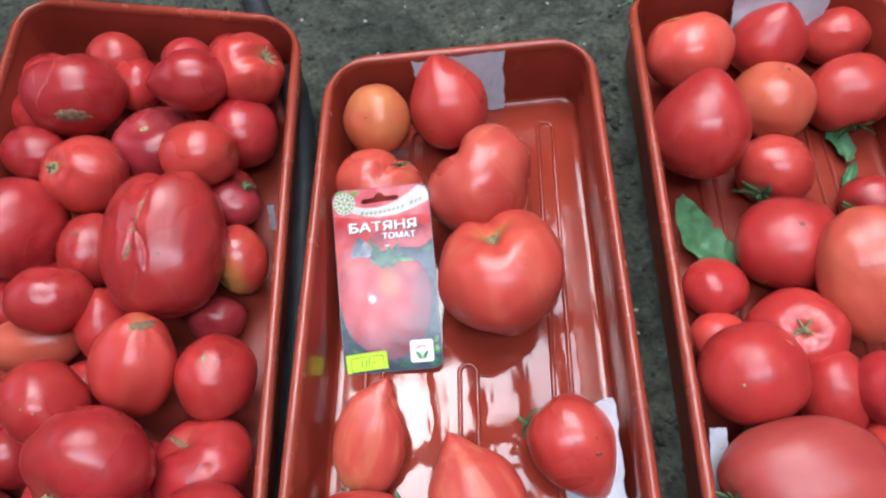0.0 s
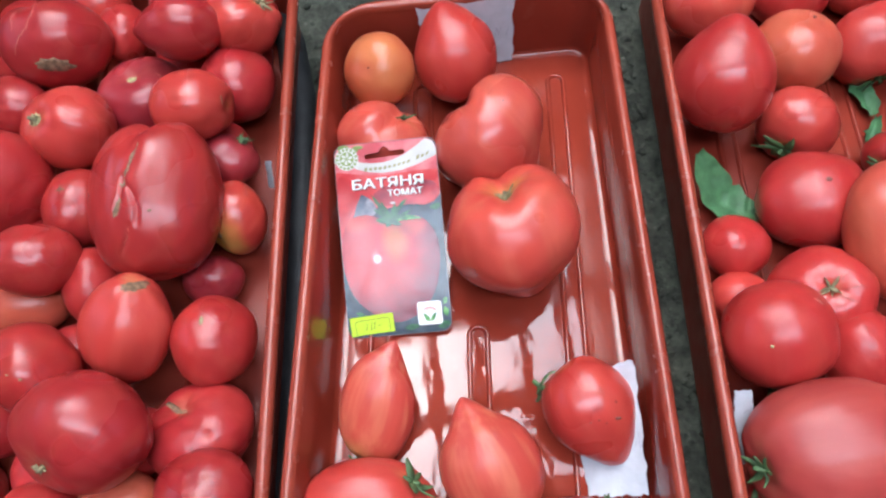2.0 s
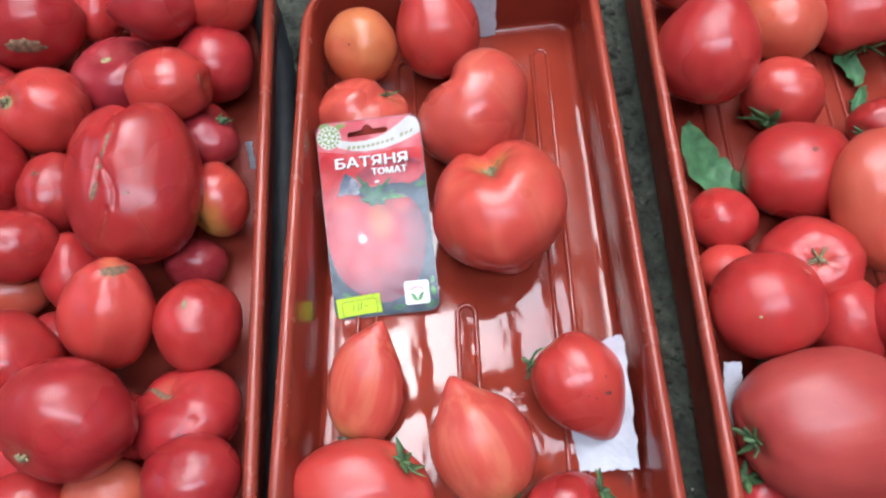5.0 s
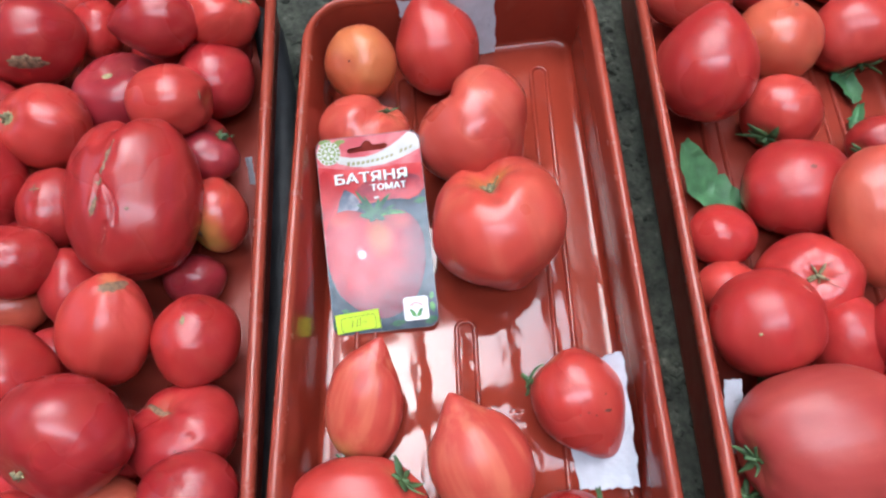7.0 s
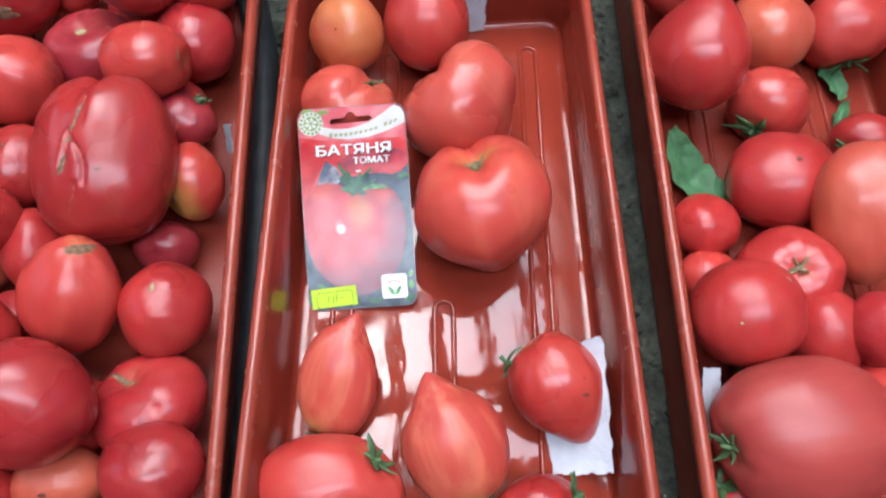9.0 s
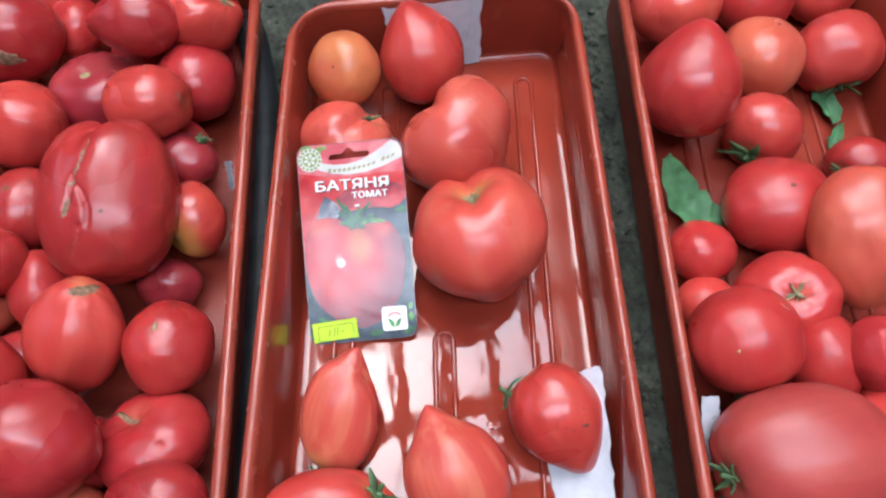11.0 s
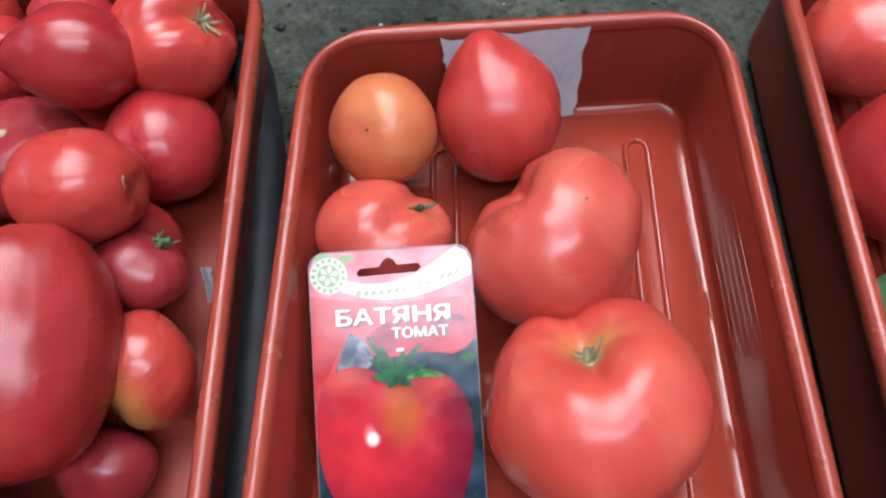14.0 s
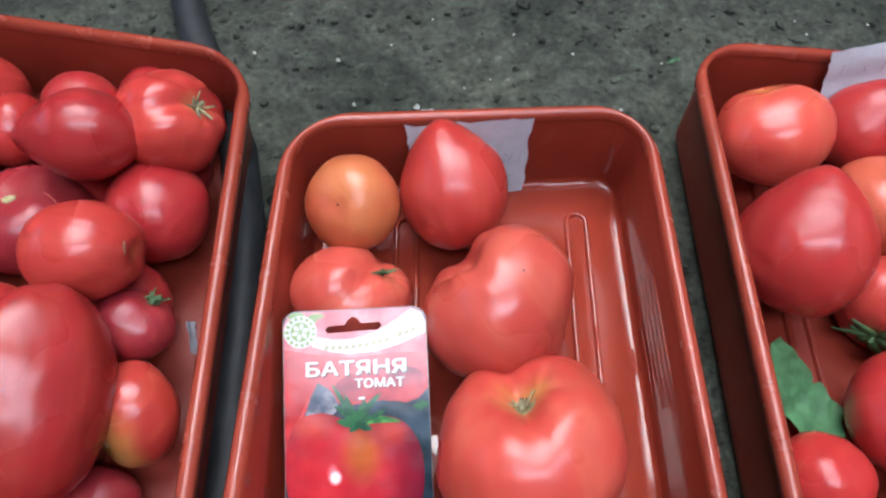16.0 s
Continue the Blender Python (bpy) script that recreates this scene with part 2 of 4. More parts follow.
def box(bm, lo, hi):
    ret = bmesh.ops.create_cube(bm, size=1.0)
    c = [(a + b) / 2 for a, b in zip(lo, hi)]
    s = [b - a for a, b in zip(lo, hi)]
    for v in ret["verts"]:
        v.co = Vector((c[i] + v.co[i] * s[i] for i in range(3)))
    return ret["verts"]


def skin_rings(bm, rings, closed=True, caps=(False, False)):
    """Quads between rings of points of equal number."""
    rows = [[bm.verts.new(p) for p in r] for r in rings]
    n = len(rows[0])
    for a, b in zip(rows, rows[1:]):
        for i in range(n if closed else n - 1):
            j = (i + 1) % n
            bm.faces.new((a[i], a[j], b[j], b[i]))
    if caps[0]:
        bm.faces.new(rows[0][::-1])
    if caps[1]:
        bm.faces.new(rows[-1])
    return rows


def tube(bm, pts, radii, sides=8):
    pts = [Vector(p) for p in pts]
    rings = []
    for i, p in enumerate(pts):
        d = (pts[min(i + 1, len(pts) - 1)] - pts[max(i - 1, 0)]).normalized()
        u = d.cross(Vector((0.13, 0.21, 0.97))).normalized()
        w = d.cross(u)
        r = radii[i] if isinstance(radii, (list, tuple)) else radii
        rings.append([p + r * (math.cos(a) * u + math.sin(a) * w) for a in (2 * math.pi * k / sides for k in range(sides))])
    skin_rings(bm, rings, True, (True, True))


def flat(loops, thick):
    """A flat sheet from outlines (the later ones are holes), as a mesh thick from z 0 upwards."""
    cu = bpy.data.curves.new("outline", "CURVE")
    cu.dimensions, cu.fill_mode, cu.extrude = "2D", "BOTH", thick / 2
    for lp in loops:
        s = cu.splines.new("POLY")
        s.points.add(len(lp) - 1)
        for q, (x, y) in zip(s.points, lp):
            q.co = (x, y, 0, 1)
        s.use_cyclic_u = True
    tmp = bpy.data.objects.new("outline", cu)
    scene.collection.objects.link(tmp)
    bpy.context.view_layer.update()
    me = bpy.data.meshes.new_from_object(tmp.evaluated_get(bpy.context.evaluated_depsgraph_get()))
    bpy.data.objects.remove(tmp)
    me.transform(Matrix.Translation((0, 0, thick / 2)))
    return me


def rounded(x0, y0, x1, y1, r, n=6):
    out = []
    for cx, cy, a0 in ((x1 - r, y1 - r, 0), (x0 + r, y1 - r, 90), (x0 + r, y0 + r, 180), (x1 - r, y0 + r, 270)):
        out += [(cx + r * math.cos(radians(a0 + 90 * k / n)), cy + r * math.sin(radians(a0 + 90 * k / n))) for k in range(n + 1)]
    return out


def circle(x, y, r, n=28, sy=1.0):
    return [(x + r * math.cos(2 * math.pi * k / n), y + sy * r * math.sin(2 * math.pi * k / n)) for k in range(n)]


def lettering(text, size, at, material, parent, width=None):
    """Bold letters: the built-in font laid three times with small shifts, as one mesh."""
    cu = bpy.data.curves.new("lettering", "FONT")
    cu.body, cu.size, cu.extrude = text, size, 0.00005
    tmp = bpy.data.objects.new("lettering", cu)
    scene.collection.objects.link(tmp)
    bpy.context.view_layer.update()
    me = bpy.data.meshes.new_from_object(tmp.evaluated_get(bpy.context.evaluated_depsgraph_get()))
    wide = max(tmp.dimensions.x, 1e-4)
    bpy.data.objects.remove(tmp)
    k = width / wide if width else 1.0
    bm = bmesh.new()
    for i, (dx, dy) in enumerate(((-0.022, 0.0), (0.022, 0.012), (0.0, -0.012), (0.04, 0.0))):
        layer = me.copy()
        layer.transform(Matrix.Translation((at[0] + dx * size, at[1] + dy * size, at[2] + 0.00012 * i)) @ Matrix.Diagonal((k, 1, 1, 1)))
        bm.from_mesh(layer)
        bpy.data.meshes.remove(layer)
    return part("lettering", bm, material, parent, smooth=False)


# ---- the ground, and the added, unseen shell that closes the place and shapes light ----
def build_ground():
    bm = bmesh.new()
    xs = [-2.4, -1.4, -0.9] + [-0.6 + 0.008 * k for k in range(176)] + [1.1, 1.6, 2.6]
    ys = [-2.4, -1.2, -0.6] + [-0.3 + 0.008 * k for k in range(176)] + [1.5, 2.2, 3.2]
    grid = []
    for y in ys:
        row = []
        for x in xs:
            p = Vector((x, y, 0))
            h = -0.006 + 0.005 * noise.noise(p * 14) + 0.0050 * noise.fractal(p * 55, 0.7, 2.1, 5)
            row.append(bm.verts.new((x, y, min(h, 0.0035))))
        grid.append(row)
    for a, b in zip(grid, grid[1:]):
        for i in range(len(xs) - 1):
            bm.faces.new((a[i], a[i + 1], b[i + 1], b[i]))
    return tagged(part("ground", bm, SOIL), "dark grey-brown bare garden soil, crumbly and trodden", "soil", kind="structure")


ground = build_ground()


# Unseen box added to shape daylight; its openings are set to suit the highlights.
def build_shell():
    X0, X1, Y0, Y1, H = -2.0, 2.2, -2.0, 2.8, 2.3
    t = 0.05
    for name, lo, hi in (("unseen_wall_south", (X0 - t, Y0 - t, -0.1), (X1 + t, Y0, H)), ("unseen_wall_north", (X0 - t, Y1, -0.1), (X1 + t, Y1 + t, H))):
        bm = bmesh.new()
        box(bm, lo, hi)
        tagged(part(name, bm, WALL, smooth=False), "unseen grey-green wall added to close in the light", "wall", kind="structure")
    for name, xa, xb, (y0, y1), (z0, z1) in (("unseen_wall_east", X1, X1 + t, EAST_GAP_Y, EAST_GAP_Z), ("unseen_wall_west", X0 - t, X0, WEST_Y, WEST_Z)):
        bm = bmesh.new()
        for lo, hi in (((xa, Y0, -0.1), (xb, Y1, z0)), ((xa, Y0, z1), (xb, Y1, H)), ((xa, Y0, z0), (xb, y0, z1)), ((xa, y1, z0), (xb, Y1, z1))):
            box(bm, lo, hi)
        tagged(part(name, bm, WALL, smooth=False), "unseen grey-green wall with an opening added for side light", "wall", kind="structure")
    bm = bmesh.new()
    strips = [X0 - t] + [x for ab in BAYS_X for x in ab] + [X1 + t]
    for x0, x1 in zip(strips[::2], strips[1::2]):
        box(bm, (x0, Y0 - t, H), (x1, Y1 + t, H + t))
    solid = [Y0 - t] + [y for ab in BAYS_Y for y in ab] + [Y1 + t]
    for x0, x1 in BAYS_X:
        for y0, y1 in zip(solid[::2], solid[1::2]):
            box(bm, (x0, y0, H), (x1, y1, H + t))
    tagged(part("ceiling", bm, WALL, smooth=False), "unseen roof added to block light, with openings that shape highlights", "ceiling", kind="structure")
    # Unseen beams added under the opening to break reflected highlights into strips.
    for x in BARS_X:
        bm = bmesh.new()
        box(bm, (x - 0.05, BAYS_Y[1][0], H - 0.06), (x + 0.05, BAYS_Y[1][1], H - 0.005))
        tagged(part("unseen_beam", bm, BEAM, smooth=False), "unseen beam added across the roof opening to split highlights", "beam", "roof beams", "structure")
    for y in BARS_Y:
        bm = bmesh.new()
        box(bm, (BAYS_X[0][0], y - 0.045, H - 0.13), (BAYS_X[-1][1], y + 0.045, H - 0.065))
        tagged(part("unseen_beam", bm, BEAM, smooth=False), "unseen beam added across the roof opening to split highlights", "beam", "roof beams", "structure")


BAYS_X, BAYS_Y = ((-0.80, 1.10),), ((-0.76, -0.26), (0.25, 1.95))
BARS_X, BARS_Y = (-0.42, -0.08, 0.26, 0.60, 0.92), (0.62, 1.12)
# Side openings added to let extra light onto tray walls and fruit.
EAST_GAP_Y, EAST_GAP_Z = (-0.2, 1.0), (1.45, 1.85)
WEST_Y, WEST_Z = (-0.3, 1.5), (0.9, 1.5)
build_shell()


# ---- trays ----
def rounded_ring(w, l, inset, r, z, quad, n=9):
    """A rounded rectangle w by l, drawn in by inset, laid into the four corners of quad (near left, near right, far right, far left)."""
    a, b, c, d = (Vector((*q, 0)) for q in quad)
    pts = rounded(inset, inset, w - inset, l - inset, max(r - inset * 2.0, 0.012), n)
    # more points along the long sides
    full = []
    for i, p in enumerate(pts):
        q = pts[(i + 1) % len(pts)]
        k = max(1, int(math.dist(p, q) / 0.04))
        k = {True: 16, False: 1}[abs(p[1] - q[1]) > 0.3] if abs(p[0] - q[0]) < 1e-6 else (6 if math.dist(p, q) > 0.1 else 1)
        full += [(p[0] + (q[0] - p[0]) * j / k, p[1] + (q[1] - p[1]) * j / k) for j in range(k)]
    out = []
    for x, y in full:
        u, v = x / w, y / l
        p = a * (1 - u) * (1 - v) + b * u * (1 - v) + c * u * v + d * (1 - u) * v
        out.append((p.x, p.y, z))
    return out


def build_tray(quad, label, shift=0.0, plastic=None):
    a, b, c, d = (Vector(q) for q in quad)
    w, l = ((b - a).length + (c - d).length) / 2, ((d - a).length + (c - b).length) / 2
    R = 0.05
    tray = tagged(new("plastic_tray"), label, "tray", "plastic trays")

    def ring(i, z):
        dx = shift * (1 - z / 0.086)
        return [(x + dx, y, h) for x, y, h in rounded_ring(w, l, i, R, z, quad)]

    bm = bmesh.new()
    prof = [(0.0175, 0.0045), (0.0145, 0.0048), (0.0125, 0.0060), (0.0118, 0.0090), (0.0114, 0.0150), (0.0085, 0.0450), (0.0058, 0.0720), (0.0052, 0.0780)]
    skin_rings(bm, [ring(i, z) for i, z in prof], True, (True, False))
    inner = [(0.0085, 0.0800), (0.0107, 0.074), (0.0130, 0.045), (0.0147, 0.022), (0.0155, 0.0155)]
    skin_rings(bm, [ring(i, z) for i, z in inner][::-1], True)
    bmesh.ops.recalc_face_normals(bm, faces=bm.faces[:])
    part("wall", bm, plastic or SATIN, tray)
    bm = bmesh.new()
    base = [(0.0155, 0.0155), (0.0168, 0.0124), (0.0190, 0.0113), (0.0245, 0.0113), (0.0265, 0.0118)]
    skin_rings(bm, [ring(i, z) for i, z in base][::-1], True, (True, False))
    bmesh.ops.recalc_face_normals(bm, faces=bm.faces[:])
    part("base", bm, plastic or PLASTIC, tray, "glossy wet-looking floor")
    bm = bmesh.new()
    lip = [(0.0075, 0.0770), (0.0012, 0.0765), (0.0, 0.0785), (0.0002, 0.083), (0.0018, 0.0855), (0.0048, 0.0866), (0.0078, 0.0858), (0.0095, 0.0832), (0.0098, 0.0795)]
    skin_rings(bm, [ring(i, z) for i, z in lip], True)
    bmesh.ops.recalc_face_normals(bm, faces=bm.faces[:])
    part("rim", bm, RIM, tray, "rolled rim, coloured paler for the light it catches")
    return tray, w, l


def channel(tray, a, b, half, plastic, z=0.0118):
    """A long moulded loop on the floor: a low bead round a stadium from a to b."""
    a, b = Vector((*a, 0)), Vector((*b, 0))
    d = (b - a).normalized()
    s = Vector((-d.y, d.x, 0))
    path = [b + half * (math.cos(t) * s + math.sin(t) * d) for t in (math.pi * k / 8 for k in range(9))]
    path += [a + half * (-math.cos(t) * s - math.sin(t) * d) for t in (math.pi * k / 8 for k in range(9))]
    bm = bmesh.new()
    rings = []
    for off, h in ((-0.0024, 0.0), (-0.0017, 0.0022), (-0.0008, 0.0031), (0.0008, 0.0031), (0.0017, 0.0022), (0.0024, 0.0)):
        rng = []
        for i, p in enumerate(path):
            mid = a if i >= 9 else b
            out = (p - mid).normalized()
            rng.append(p + out * off + Vector((0, 0, z - 0.0004 + h)))
        rings.append(rng)
    skin_rings(bm, rings, True)
    bmesh.ops.recalc_face_normals(bm, faces=bm.faces[:])
    return part("moulded_loop", bm, plastic, tray)


QUAD_C = ((-0.112, -0.16), (0.166, -0.15), (0.1905, 0.527), (-0.0705, 0.5175))
QUAD_L = ((-0.402, -0.10), (-0.1075, -0.12), (-0.0955, 0.5765), (-0.400, 0.636))
QUAD_R = ((0.192, -0.10), (0.455, -0.12), (0.492, 0.567), (0.232, 0.592))
tray_c, _, _ = build_tray(QUAD_C, "terracotta-brown plastic tray, nearly empty, with a few sorted tomatoes", 0.005)
tray_l, _, _ = build_tray(QUAD_L, "terracotta-brown plastic tray heaped with red tomatoes on the soil", plastic=DUSTY)
tray_r, _, _ = build_tray(QUAD_R, "terracotta-brown plastic tray of large tomatoes and dropped leaves", plastic=DUSTY)
for a, b in (((0.109, -0.10), (0.1435, 0.470)), ((0.034, -0.06), (0.0475, 0.217)), ((-0.050, -0.08), (-0.0285, 0.330)), ((0.007, 0.27), (0.013, 0.468))):
    channel(tray_c, a, b, 0.0075, PLASTIC)
for q, t in ((QUAD_L, tray_l), (QUAD_R, tray_r)):
    for u in (0.28, 0.5, 0.72):
        a, b, c, d = (Vector(p) for p in q)
        channel(t, a.lerp(b, u).lerp(d.lerp(c, u), 0.12), a.lerp(b, u).lerp(d.lerp(c, u), 0.9), 0.0075, DUSTY)
for k in range(6):
    z = 0.026 + 0.0072 * k
    bm = bmesh.new()
    tube(bm, [(0.166 + 0.0362 * (y + 0.15) - 0.0158 + 0.062 * (z - 0.015) + 0.005 * (1 - z / 0.086), y, z) for y in (0.315, 0.34, 0.375, 0.41)], [0.0001, 0.00045, 0.00045, 0.0001], 8)
    part("moulded_rib", bm, PLASTIC, tray_c)
for k in range(7):
    bm = bmesh.new()
    y = 0.145 - 0.011 * k
    box(bm, (0.077 + 0.0004 * k, y, 0.0112), (0.090 - 0.003 * (k % 3), y + 0.0045, 0.0124))
    part("moulded_mark", bm, PLASTIC, tray_c, smooth=False)


# ---- tomatoes ----
LEAN = Matrix.Rotation(radians(28), 3, "X")


class Shape:
    """A tomato's surface round its centre. stem: direction of the stalk (right, away, towards the sky's side); size: half extents so."""

    def __init__(self, at, size, stem, form, cleft, seed, ribs, grooves=()):
        self.at, self.size, self.form, self.seed, self.ribs = Vector(at), Vector(size), form, seed, ribs
        self.stem = Vector(stem).normalized()
        self.grooves = grooves
        self.u = self.stem.cross(Vector((0.3, 0.2, 0.93))).normalized()
        self.w = self.stem.cross(self.u)
        self.cleft = Vector(cleft).normalized() if cleft else None
        self.lo, self.hi = Vector((9, 9, 9)), Vector((-9, -9, -9))
        for i in range(400):
            z = 1 - 2 * (i + 0.5) / 400
            a, r = i * 2.39996, math.sqrt(1 - z * z)
            p = self.raw(Vector((r * math.cos(a), r * math.sin(a), z)))
            for k in range(3):
                self.lo[k], self.hi[k] = min(self.lo[k], p[k]), max(self.hi[k], p[k])

    def raw(self, d):
        c = max(-1, min(1, d.dot(self.stem)))
        th = math.acos(c)
        ph = math.atan2(d.dot(self.w), d.dot(self.u))
        f, s = self.form, math.sin(th)
        r = 1.0
        axial = 1.0
        if f == "round":
            r -= 0.16 * math.exp(-((th / 0.34) ** 2)) + 0.03 * math.exp(-(((math.pi - th) / 0.25) ** 2))
            axial = 0.9
        elif f == "flat":
            r -= 0.26 * math.exp(-((th / 0.40) ** 2)) + 0.06 * math.exp(-(((math.pi - th) / 0.3) ** 2))
            axial = 0.8
        elif f == "heart":
            r += 0.10 * s * s - 0.36 * math.exp(-((th / 0.45) ** 2)) - 0.18 * math.exp(-(((th - 2.35) / 0.6) ** 2)) + 0.05 * math.exp(-(((math.pi - th) / 0.35) ** 2))
        elif f == "pear":
            r += -0.12 * math.exp(-((th / 0.32) ** 2)) - 0.06 * math.exp(-(((th - 2.3) / 0.5) ** 2)) + 0.12 * math.exp(-(((math.pi - th) / 0.34) ** 2))
            axial = 1.08
        elif f == "spindle":
            r += -0.25 * math.exp(-(((th - 2.50) / 0.70) ** 2)) - 0.06 * math.exp(-((th / 0.3) ** 2))
            axial = 1.4
        elif f == "drop":
            r += -0.08 * math.exp(-((th / 0.32) ** 2)) - 0.17 * math.exp(-(((th - 2.3) / 0.70) ** 2)) + 0.05 * math.exp(-(((math.pi - th) / 0.6) ** 2))
            axial = 1.2
        elif f == "plum":
            r -= 0.05 * math.exp(-((th / 0.3) ** 2))
            axial = 1.2
        elif f == "block":
            r = (abs(c) ** 2.5 + s ** 2.5) ** (-1 / 2.5) - 0.06 * math.exp(-((th / 0.3) ** 2))
            axial = 1.2
        if self.ribs:
            r *= 1 + self.ribs * math.cos(5 * ph + self.seed) * s * s * (0.35 + 0.65 * math.exp(-((th / 1.1) ** 2))) + 0.5 * self.ribs * math.cos(9 * ph + 2 * self.seed) * s * math.exp(-((th / 0.9) ** 2))
        if self.cleft:
            off = d.dot(self.cleft)
            near = max(0.0, min(1.0, (c - 0.30) / 0.6)) if f == "heart" else max(0.0, min(1.0, 0.3 + 0.8 * c))
            r *= 1 - 0.17 * math.exp(-((off / 0.2) ** 2)) * near * near
        q = d * 1.3 + Vector((self.seed * 3.7, self.seed * 1.3, 0))
        r *= 1 + 0.055 * noise.noise(q) + 0.012 * noise.noise(q * 3.1)
        p = d * r
        return p + self.stem * (p.dot(self.stem) * (axial - 1))

    def furrow(self, d):
        """Depth of the grooves and dimples at the direction d: (path of (u, v) on the upper side, width, depth)."""
        if d.z < 0.05:
            return 0.0
        deep = 0.0
        for path, width, depth in self.grooves:
            near = 9.0
            for (u0, v0), (u1, v1) in zip(path, path[1:] or path):
                du, dv = u1 - u0, v1 - v0
                k = max(0.0, min(1.0, ((d.x - u0) * du + (d.y - v0) * dv) / max(du * du + dv * dv, 1e-9)))
                near = min(near, math.hypot(d.x - u0 - k * du, d.y - v0 - k * dv))
            deep = max(deep, depth * math.exp(-((near / width) ** 2)) - 0.35 * depth * math.exp(-(((near - 2 * width) / width) ** 2)))
        return deep

    def point(self, d, lift=0.0):
        p = self.raw(d.normalized())
        if self.grooves:
            lift -= self.furrow(d.normalized())
        q = Vector([(p[k] - (self.lo[k] + self.hi[k]) / 2) / ((self.hi[k] - self.lo[k]) / 2) * self.size[k] for k in range(3)])
        return self.at + LEAN @ (q + q.normalized() * lift)

    def spot(self, u, v, lift=0.0):
        """The point of the upper side at u to the right and v away, both from -1 to 1."""
        return self.point(Vector((u, v, math.sqrt(max(0.02, 1 - u * u - v * v)))), lift)

    def build(self, fine):
        bm = bmesh.new()
        lay = bm.verts.layers.float.new("from_stem")
        lob = bm.verts.layers.float_vector.new("lobe")
        nu, nv = fine
        rows = []
        for j in range(1, nv):
            th = math.pi * j / nv
            row = []
            for i in range(nu):
                ph = 2 * math.pi * i / nu
                d = math.cos(th) * self.stem + math.sin(th) * (math.cos(ph) * self.u + math.sin(ph) * self.w)
                vv = bm.verts.new(self.point(d))
                vv[lay] = th / math.pi
                vv[lob] = (math.cos(ph) * math.sin(th), math.sin(ph) * math.sin(th), th * 0.12)
                row.append(vv)
            rows.append(row)
        top, bot = bm.verts.new(self.point(self.stem)), bm.verts.new(self.point(-self.stem))
        top[lay], bot[lay] = 0.0, 1.0
        bot[lob] = (0, 0, 0.37)
        for a, b in zip(rows, rows[1:]):
            for i in range(nu):
                bm.faces.new((a[i], b[i], b[(i + 1) % nu], a[(i + 1) % nu]))
        for i in range(nu):
            bm.faces.new((top, rows[0][i], rows[0][(i + 1) % nu]))
            bm.faces.new((bot, rows[-1][(i + 1) % nu], rows[-1][i]))
        bmesh.ops.recalc_face_normals(bm, faces=bm.faces[:])
        return bm


def add_calyx(thing, sh, count, length, rng, curl, at, material, label, lift=0.001):
    """Sepals that radiate from the stalk's place over the fruit, under a stub of stalk."""
    d0 = (Vector(at) if at else sh.stem).normalized()
    u = d0.cross(Vector((0.2, 0.9, 0.1))).normalized()
    w = d0.cross(u)
    bm = bmesh.new()
    base = sh.point(d0, -0.001)
    n = LEAN @ d0
    tube(bm, [base, base + n * 0.004, base + n * 0.008 + Vector((rng.uniform(-1, 1), rng.uniform(-1, 1), 0)) * 0.003], [0.0026, 0.0020, 0.0016], 7)
    stub = part("calyx", bm, material, thing, label)
    for k in range(count):
        bm = bmesh.new()
        a = 2 * math.pi * k / count + rng.uniform(-0.3, 0.3)
        side = math.cos(a) * u + math.sin(a) * w
        across = d0.cross(side)
        ln = length * rng.uniform(0.6, 1.25)
        wide, rise = (0.20 if material is LEAFY else 0.13) * length * rng.uniform(0.7, 1.3), rng.uniform(-0.2, 1.0) * curl
        bend = rng.uniform(-0.5, 0.5)
        mids = []
        for j in range(7):
            s = j / 6
            dd = d0 + side * (0.03 + ln * s) + across * (bend * ln * s * s)
            wd = wide * (math.sin(math.pi * min(0.98, 0.12 + 0.86 * s)) + 0.06)
            hgt = lift + 0.002 * (1 - s) + max(-0.0005, rise * s * s) + 0.0007 * math.sin(5 * s + a)
            mids.append((sh.point(dd - across * wd, hgt), sh.point(dd, hgt + 0.0012), sh.point(dd + across * wd, hgt)))
        rows = [[bm.verts.new(p) for p in m] for m in mids]
        low = [[bm.verts.new(p - (LEAN @ d0) * 0.0006) for p in m] for m in mids]
        for p, q in zip(range(6), range(1, 7)):
            for i in range(2):
                bm.faces.new((rows[p][i], rows[p][i + 1], rows[q][i + 1], rows[q][i]))
                bm.faces.new((low[q][i], low[q][i + 1], low[p][i + 1], low[p][i]))
            for i in (0, 2):
                bm.faces.new((rows[p][i], rows[q][i], low[q][i], low[p][i]))
        bmesh.ops.recalc_face_normals(bm, faces=bm.faces[:])
        part("sepal", bm, material, stub)


